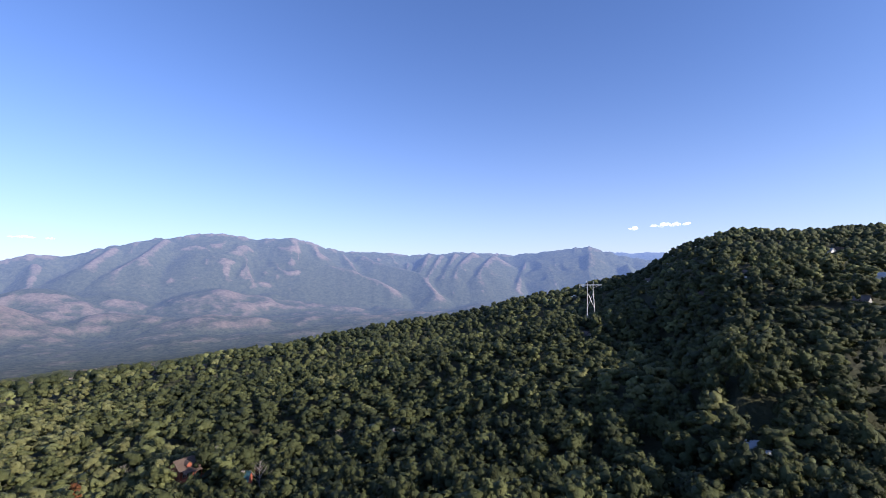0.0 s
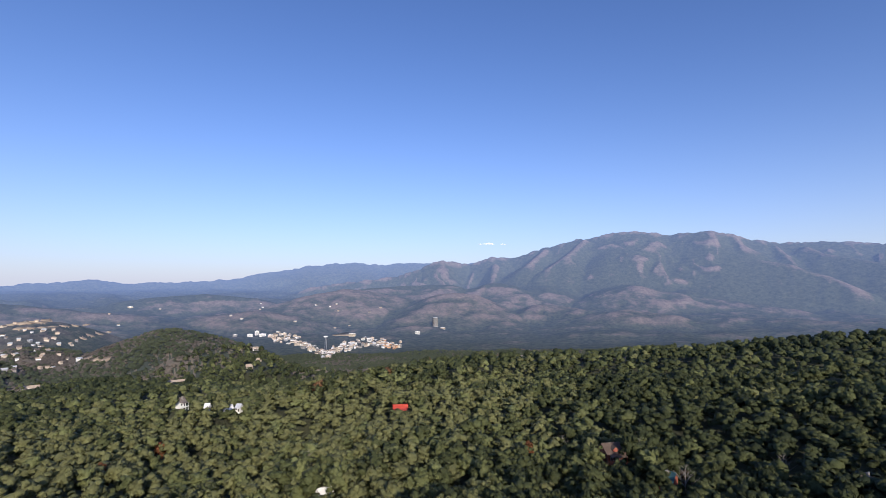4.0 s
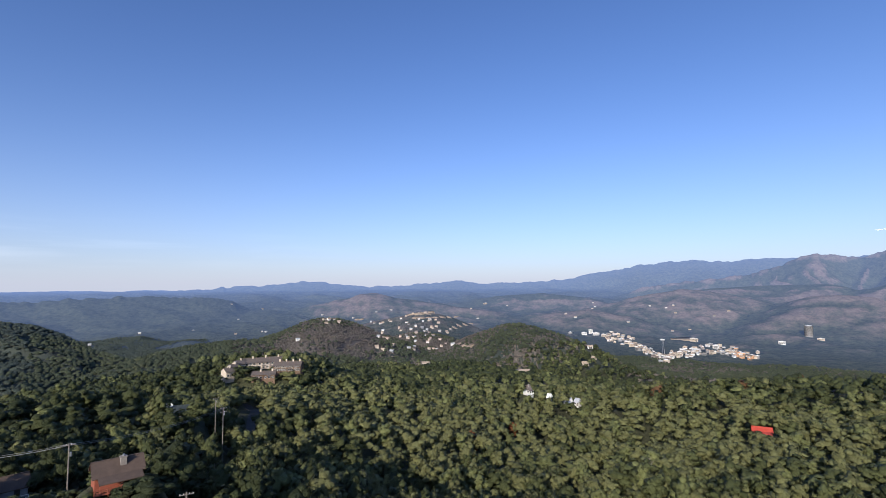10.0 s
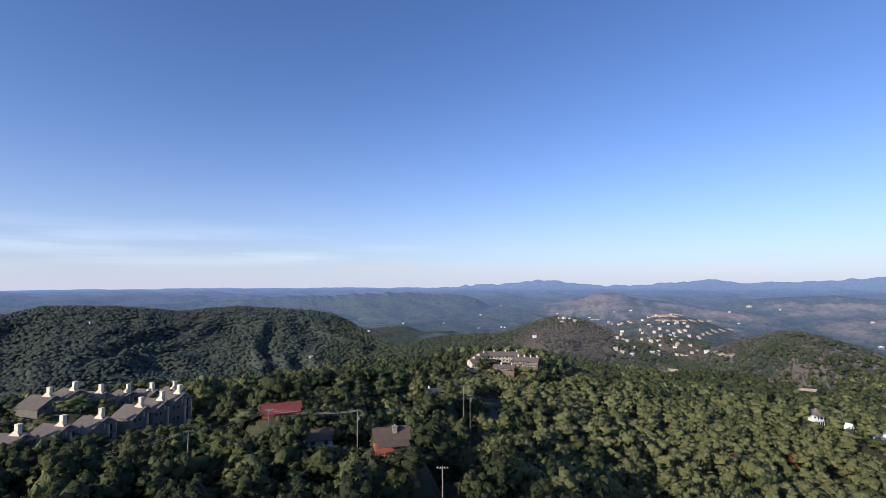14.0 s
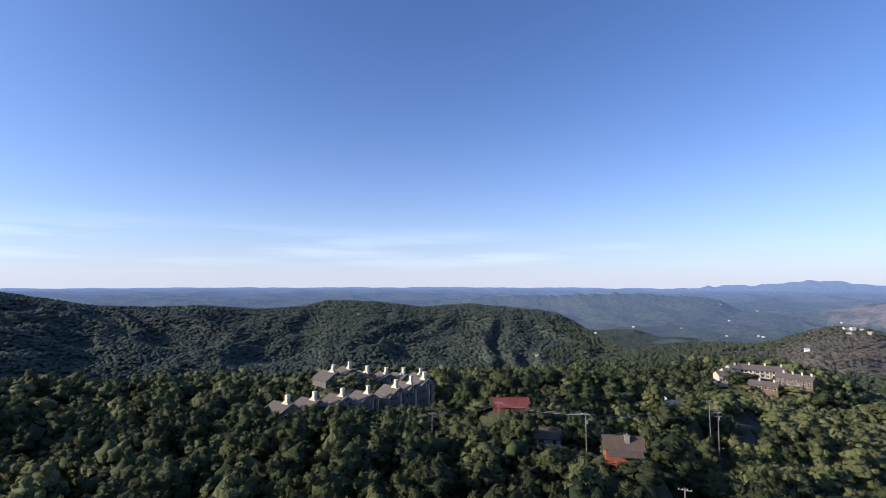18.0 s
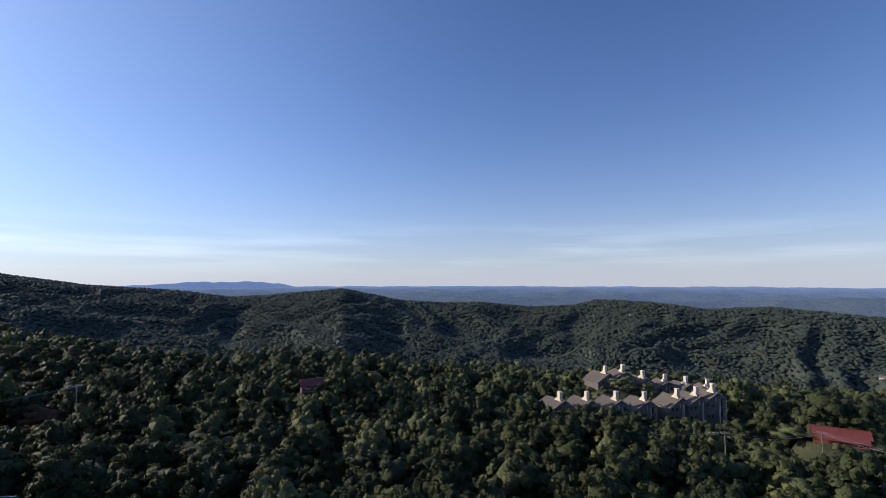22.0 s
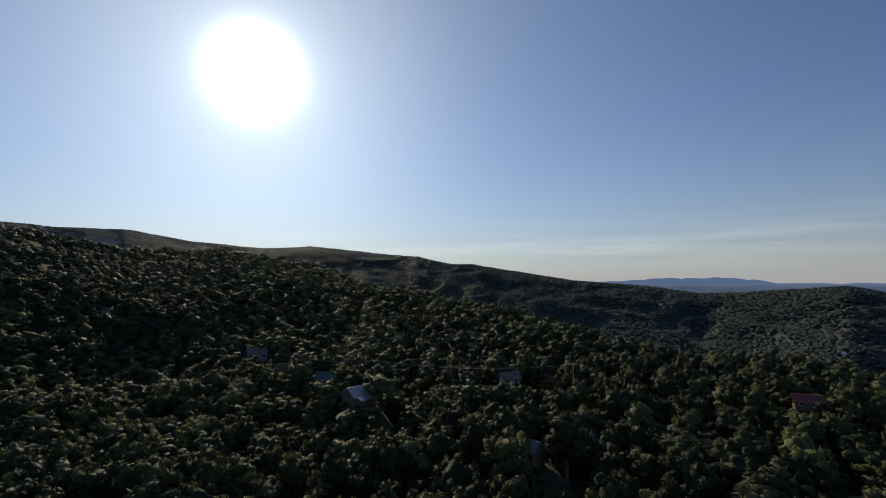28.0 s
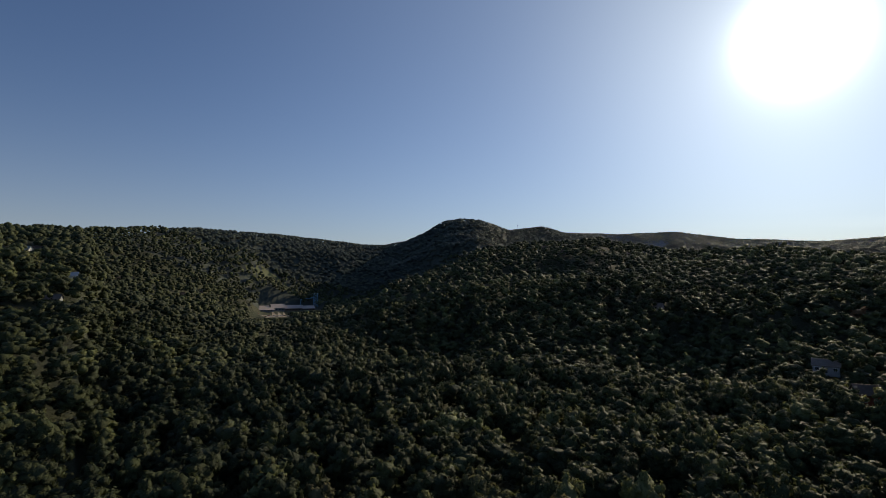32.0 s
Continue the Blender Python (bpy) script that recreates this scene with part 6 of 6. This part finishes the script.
def radio_mast(az, rise, h):
    r = 1440.0
    x, y = spot(az, r)
    z = float(ground(x, y))
    t = thing("radio_mast", "thin steel radio mast on the wooded ridge", "mast", stand(az, 0, x, y, z))
    top = CZ + r * math.tan(radians(rise)) - z
    bm = bmesh.new()
    tube(bm, (0, 0, -1), (0, 0, top), .7, .35, 5)
    part("mast", bm, M_STEEL, t)
    solid("antenna", [(-1.2, -.4, top - 5, 1.2, .4, top - 3.5)], M_STEEL, t)


radio_mast(271.2, 6.35, 22)


# ---------------------------------------------------------------- ski lodge
def ski_lodge():
    x, y, z = SKI
    t = thing("ski_lodge", "long low ski lodge with pinkish roofs in a valley clearing", "lodge", stand(298.9, 6, x, y, z))
    for x0, x1, y0, y1, h in ((-58, -16, -8, 16, 8.5), (-52, -10, -24, -8, 6.5), (-12, 10, -6, 14, 11), (10, 40, -10, 12, 8.5), (38, 58, -16, 4, 7.5)):
        e = h * .5
        ym = y1 - (y1 - y0) * .18
        bm = bmesh.new()
        prism(bm, [(y0, -3), (y1, -3), (y1, e), (ym, h - .4), (y0, e)], x0, x1)
        wg = part("wing", bm, WALL["grey_siding"] if x0 < 0 else WALL["brown_log"], t)
        for sd, ye in ((-1, y0), (1, y1)):
            s = (h - e) / abs(ym - ye)
            bm = bmesh.new()
            prism(bm, [(ym, h), (ye + sd * 1.2, e - s * 1.2), (ye + sd * 1.2, e - s * 1.2 - .4), (ym, h - .4)], x0 - 1, x1 + 1)
            part("roof", bm, ROOF["lodge_roof"], wg)
        for k in range(int((x1 - x0) / 5)):
            solid("window", [(x0 + 2 + 5 * k, y0 - .15, 1.2, x0 + 4.2 + 5 * k, y0 + .05, 3.0)], M_GLASS, wg)
    # blue tower of the aerial ride
    bx, by = spot(294.9, 900)
    bz = float(ground(bx, by))
    b = thing("lift_tower", "blue steel ride tower beside the lodge", "tower", stand(294.9, 0, bx, by, bz))
    H = CZ + 900 * math.tan(radians(-1.75)) - bz
    for sx_ in (-4, 4):
        for sy_ in (-4, 4):
            bm = bmesh.new()
            tube(bm, (sx_, sy_, -1), (sx_ * .8, sy_ * .8, H), .45, .4, 5)
            part("leg", bm, M_BLUE, b)
    for k in range(1, 5):
        zz = H * k / 4
        solid("platform", [(-4.5, -4.5, zz - .3, 4.5, 4.5, zz)], M_BLUE, b)
    bm = bmesh.new()
    for k in range(4):
        tube(bm, (-4, -4, H * k / 4), (4, -4, H * (k + 1) / 4), .3, .3, 4)
        tube(bm, (4, -4, H * k / 4), (-4, -4, H * (k + 1) / 4), .3, .3, 4)
    part("brace", bm, M_BLUE, b)
    bm = bmesh.new()
    tube(bm, (-4, 0, H * .7), (-26, 4, H * .55), .7, .7, 6)
    tube(bm, (-26, 4, H * .55), (-26, 4, -2), .5, .5, 6)
    part("slide", bm, M_BLUE, b)


ski_lodge()
CARS = [surface("white_car_paint", (0.7, 0.7, 0.7), (0.8, 0.8, 0.8), 1, 9, 0.3, 0.0005), surface("silver_car_paint", (0.42, 0.43, 0.45), (0.5, 0.5, 0.52), 1, 9, 0.3, 0.0005, 0.5),
        surface("red_car_paint", (0.4, 0.04, 0.04), (0.5, 0.06, 0.05), 1, 9, 0.3, 0.0005), surface("dark_car_paint", (0.03, 0.035, 0.05), (0.05, 0.055, 0.07), 1, 9, 0.3, 0.0005)]
M_TYRE = surface("tyre_rubber", (0.015, 0.015, 0.015), (0.03, 0.03, 0.03), 2, 20, 0.9, 0.002)


def car(paint, label, m):
    t = thing("parked_car", label, "car", m, "cars in front of the lodge")
    bm = bmesh.new()
    prism(bm, [(-2.2, .35), (2.2, .35), (2.25, .8), (1.2, .95), (-1.4, .98), (-2.2, .85)], -.88, .88)
    part("body", bm, paint, t)
    bm = bmesh.new()
    prism(bm, [(-1.7, .96), (1.1, .93), (.4, 1.45), (-1.2, 1.48)], -.78, .78)
    cb = part("cabin", bm, M_GLASS, t)
    solid("roof", [(-.74, -1.15, 1.46, .74, .38, 1.52)], paint, cb)
    for sx_ in (-.8, .8):
        for yy in (-1.4, 1.4):
            bm = bmesh.new()
            tube(bm, (sx_ - .1, yy, .33), (sx_ + .1, yy, .33), .33, .33, 10)
            part("wheel", bm, M_TYRE, t)
    return t


for k in range(26):
    a = 302.2 - 5.2 * k / 25 + rs.uniform(-.05, .05)
    r = 800 + 10 * (k % 3) + rs.uniform(-3, 3)
    x, y = spot(a, r)
    n = rs.randrange(4)
    car(CARS[n], ["white", "silver", "red", "dark"][n] + " car parked on the lodge's gravel lot", stand(a, 90 * (k % 2) + rs.uniform(-9, 9), x, y, float(ground(x, y))))


# ---------------------------------------------------------------- the town in the valley
def block(name, label, category, m, w, d, h, roof, wall, gable=False, group=""):
    t = thing(name, label, category, m, group)
    if gable:
        bm = bmesh.new()
        prism(bm, [(-d / 2, -6), (d / 2, -6), (d / 2, h * .6), (0, h - .2), (-d / 2, h * .6)], -w / 2, w / 2)
        part("wall", bm, WALL[wall], t)
        s = h * .4 / (d / 2)
        for sd in (-1, 1):
            bm = bmesh.new()
            prism(bm, [(0, h + .1), (sd * (d / 2 + .8), h * .6 - s * .8 + .1), (sd * (d / 2 + .8), h * .6 - s * .8 - .2), (0, h - .2)], -w / 2 - .6, w / 2 + .6)
            part("roof", bm, ROOF[roof], t)
    else:
        solid("wall", [(-w / 2, -d / 2, -8, w / 2, d / 2, h)], WALL[wall], t)
        solid("roof", [(-w / 2 - .4, -d / 2 - .4, h, w / 2 + .4, d / 2 + .4, h + .5), (-w / 5, -d / 6, h + .5, w / 8, d / 4, h + 2.2)], ROOF[roof], t)
        for k in range(max(1, int(h // 3.6))):
            solid("window_band", [(-w / 2 + 1, -d / 2 - .12, 1.2 + 3.5 * k, w / 2 - 1, -d / 2 + .05, 2.7 + 3.5 * k)], M_GLASS, t)
    return t


PAINT = {"white_paint": "white", "tan_paint": "tan", "grey_siding": "grey", "orange_paint": "orange"}
SAY = {"town_building": ("%s town building with a %s in the valley", "building", "town in the valley"), "town_hotel": ("%s hotel block with a %s", "building", "hotels in the valley"),
       "hill_villa": ("%s villa with a %s on the burnt hillside", "house", "villas on the hill"), "far_house": ("distant %s house with a %s on a slope", "house", "houses on the far slopes")}
for kind, az, r, x, y, w, d, h, roof, wall, gable, turn in SETTLED:
    say, category, group = SAY[kind]
    block(kind, say % (PAINT[wall], COLOUR[roof]), category, stand(az, turn * (.35 if kind == "town_hotel" else 1), x, y, float(ground(x, y)) + 0.5), w, d, h, roof, wall, gable, group)


def hotel_tower():
    az = 47.5
    r = meet(az, -5.35, 2.0, 1800.0)
    x, y = spot(az, r)
    z = float(ground(x, y))
    H = CZ + r * math.tan(radians(-4.42)) - z
    t = thing("hotel_tower", "tall round-cornered grey hotel tower above the valley", "hotel", stand(az, 10, x, y, z))
    bm = bmesh.new()
    tube(bm, (0, 0, -10), (0, 0, H), 14, 14, 14)
    part("wall", bm, WALL["grey_siding"], t)
    bm = bmesh.new()
    tube(bm, (0, 0, H), (0, 0, H + 3), 12, 11, 14)
    part("roof", bm, ROOF["pale_metal"], t)
    for k in range(int(H // 4)):
        bm = bmesh.new()
        tube(bm, (0, 0, 3 + 4 * k), (0, 0, 4.6 + 4 * k), 14.3, 14.3, 14)
        part("balcony_band", bm, M_SHADE, t)


def observation_tower():
    r = meet(60.2, -7.8, 3.0, 900.0)
    x, y = spot(60.2, r)
    z = float(ground(x, y))
    H = CZ + r * math.tan(radians(-6.3)) - z
    t = thing("observation_tower", "slim steel observation tower with a round cabin", "tower", stand(60.2, 0, x, y, z))
    for k in range(3):
        bm = bmesh.new()
        a = k * 2.094
        tube(bm, (5 * math.cos(a), 5 * math.sin(a), -3), (1.6 * math.cos(a), 1.6 * math.sin(a), H - 3), .9, .6, 6)
        part("leg", bm, M_STEEL, t)
    bm = bmesh.new()
    tube(bm, (0, 0, H - 5), (0, 0, H - 3), 4, 8, 14)
    tube(bm, (0, 0, H - 3), (0, 0, H), 8, 6, 14)
    part("cabin", bm, WALL["white_paint"], t)


hotel_tower()
observation_tower()

# ---------------------------------------------------------------- single trees of another colour, bare trees, clouds
rngA = np.random.default_rng(77)
for az, rise, s in ((81.1, -17.6, 1.0), (76.4, -16.3, .9), (36.8, -18.7, .9), (8.0, -20.5, .7)):
    r = meet(az, rise, 11.0, 90.0)
    x, y = spot(az, r)
    t = make_tree(rngA, M_RUST, "rust-coloured autumn tree among green woods", .8, "autumn trees", "autumn_tree")
    t.matrix_world = pose(x, y, float(ground(x, y)), 0, 0, 40 * s) @ Matrix.Diagonal((s, s, s * 1.1, 1))


def bare_tree(az, rise, h):
    r = meet(az, rise, h * .6, 90.0)
    x, y = spot(az, r)
    t = thing("bare_tree", "leafless grey tree standing in the green woods", "tree", stand(az, 0, x, y, float(ground(x, y))), "bare trees")
    bm = bmesh.new()
    tube(bm, (0, 0, -.5), (0, 0, h * .5), .3, .2, 6)
    tube(bm, (0, 0, h * .5), (.3, .2, h), .2, .05, 6)
    part("trunk", bm, M_POLE, t)
    for k in range(14):
        a, z0 = k * 2.4, h * (.35 + .045 * k)
        ln = (h - z0) * .35 + .8
        p = Vector((math.cos(a) * ln, math.sin(a) * ln, z0 + ln * 1.1))
        bm = bmesh.new()
        tube(bm, (0.02 * k, 0, z0), p, .09, .03, 4)
        for j in (-1, 1):
            tube(bm, Vector((0, 0, z0)).lerp(p, .5), p + Vector((j * ln * .4, ln * .2, ln * .3)), .05, .02, 4)
        part("branch", bm, M_POLE, t)


for az, rise, h in ((24.9, -17.9, 16), (33.0, -18.2, 13), (62.0, -19.5, 13), (12.0, -17.5, 13), (20.5, -20.0, 14)):
    bare_tree(az, rise, h)


def cloud_paint():
    m, t, out = nodes_of("cloud_white")
    b = t.nodes.new("ShaderNodeBsdfDiffuse")
    b.inputs["Color"].default_value = (0.9, 0.9, 0.9, 1)
    # added glow stands in for sunlight scattered through the cloud
    e = t.nodes.new("ShaderNodeEmission")
    n = add_noise(t, 0.01)
    t.links.new(ramp(t, n, [(0.3, (0.62, 0.66, 0.74)), (0.7, (0.85, 0.84, 0.84))]), e.inputs["Color"])
    e.inputs["Strength"].default_value = 0.55
    tr = t.nodes.new("ShaderNodeBsdfTransparent")
    s = t.nodes.new("ShaderNodeAddShader")
    t.links.new(b.outputs[0], s.inputs[0])
    t.links.new(e.outputs[0], s.inputs[1])
    mix = t.nodes.new("ShaderNodeMixShader")
    t.links.new(ramp(t, add_noise(t, 0.022, 6.0), [(0.35, (0.0, 0.0, 0.0)), (0.7, (0.6, 0.6, 0.6))]), mix.inputs[0])
    t.links.new(tr.outputs[0], mix.inputs[1])
    t.links.new(s.outputs[0], mix.inputs[2])
    t.links.new(mix.outputs[0], out.inputs["Surface"])
    return m


M_CLOUD = cloud_paint()
for az, rise, half, tall in ((-24.7, 5.95, 1.1, .28), (-26.6, 6.05, .8, .32), (-21.8, 5.75, .55, .22), (41.4, 4.3, .8, .15), (39.4, 4.25, .35, .08)):
    bm = bmesh.new()
    r = 4860.0
    ux = radians(1) * r
    for k in range(11):
        u = rs.uniform(-1, 1)
        c = Vector((u * half * ux, rs.uniform(-30, 30), rs.uniform(0, 1) * tall * ux * (1 - u * u)))
        g = bmesh.ops.create_icosphere(bm, subdivisions=2, radius=1.0)
        for v in g["verts"]:
            n = 1 + .25 * noise.noise(v.co * 2 + c * .01)
            v.co = Vector((v.co.x * half * ux * .3 * n, v.co.y * 40 * n, v.co.z * tall * ux * .55 * (1.1 - .6 * abs(u)) * n)) + c
    me = bpy.data.meshes.new("cloud")
    bm.to_mesh(me)
    bm.free()
    me.materials.append(M_CLOUD)
    me.polygons.foreach_set("use_smooth", [True] * len(me.polygons))
    x, y = spot(az, r)
    c = new("cloud", me)
    c.matrix_world = stand(az, 0, x, y, CZ + r * math.tan(radians(rise)))
    tagged(c, "small white fair-weather cloud low in the blue sky", "cloud", "small clouds", "structure")
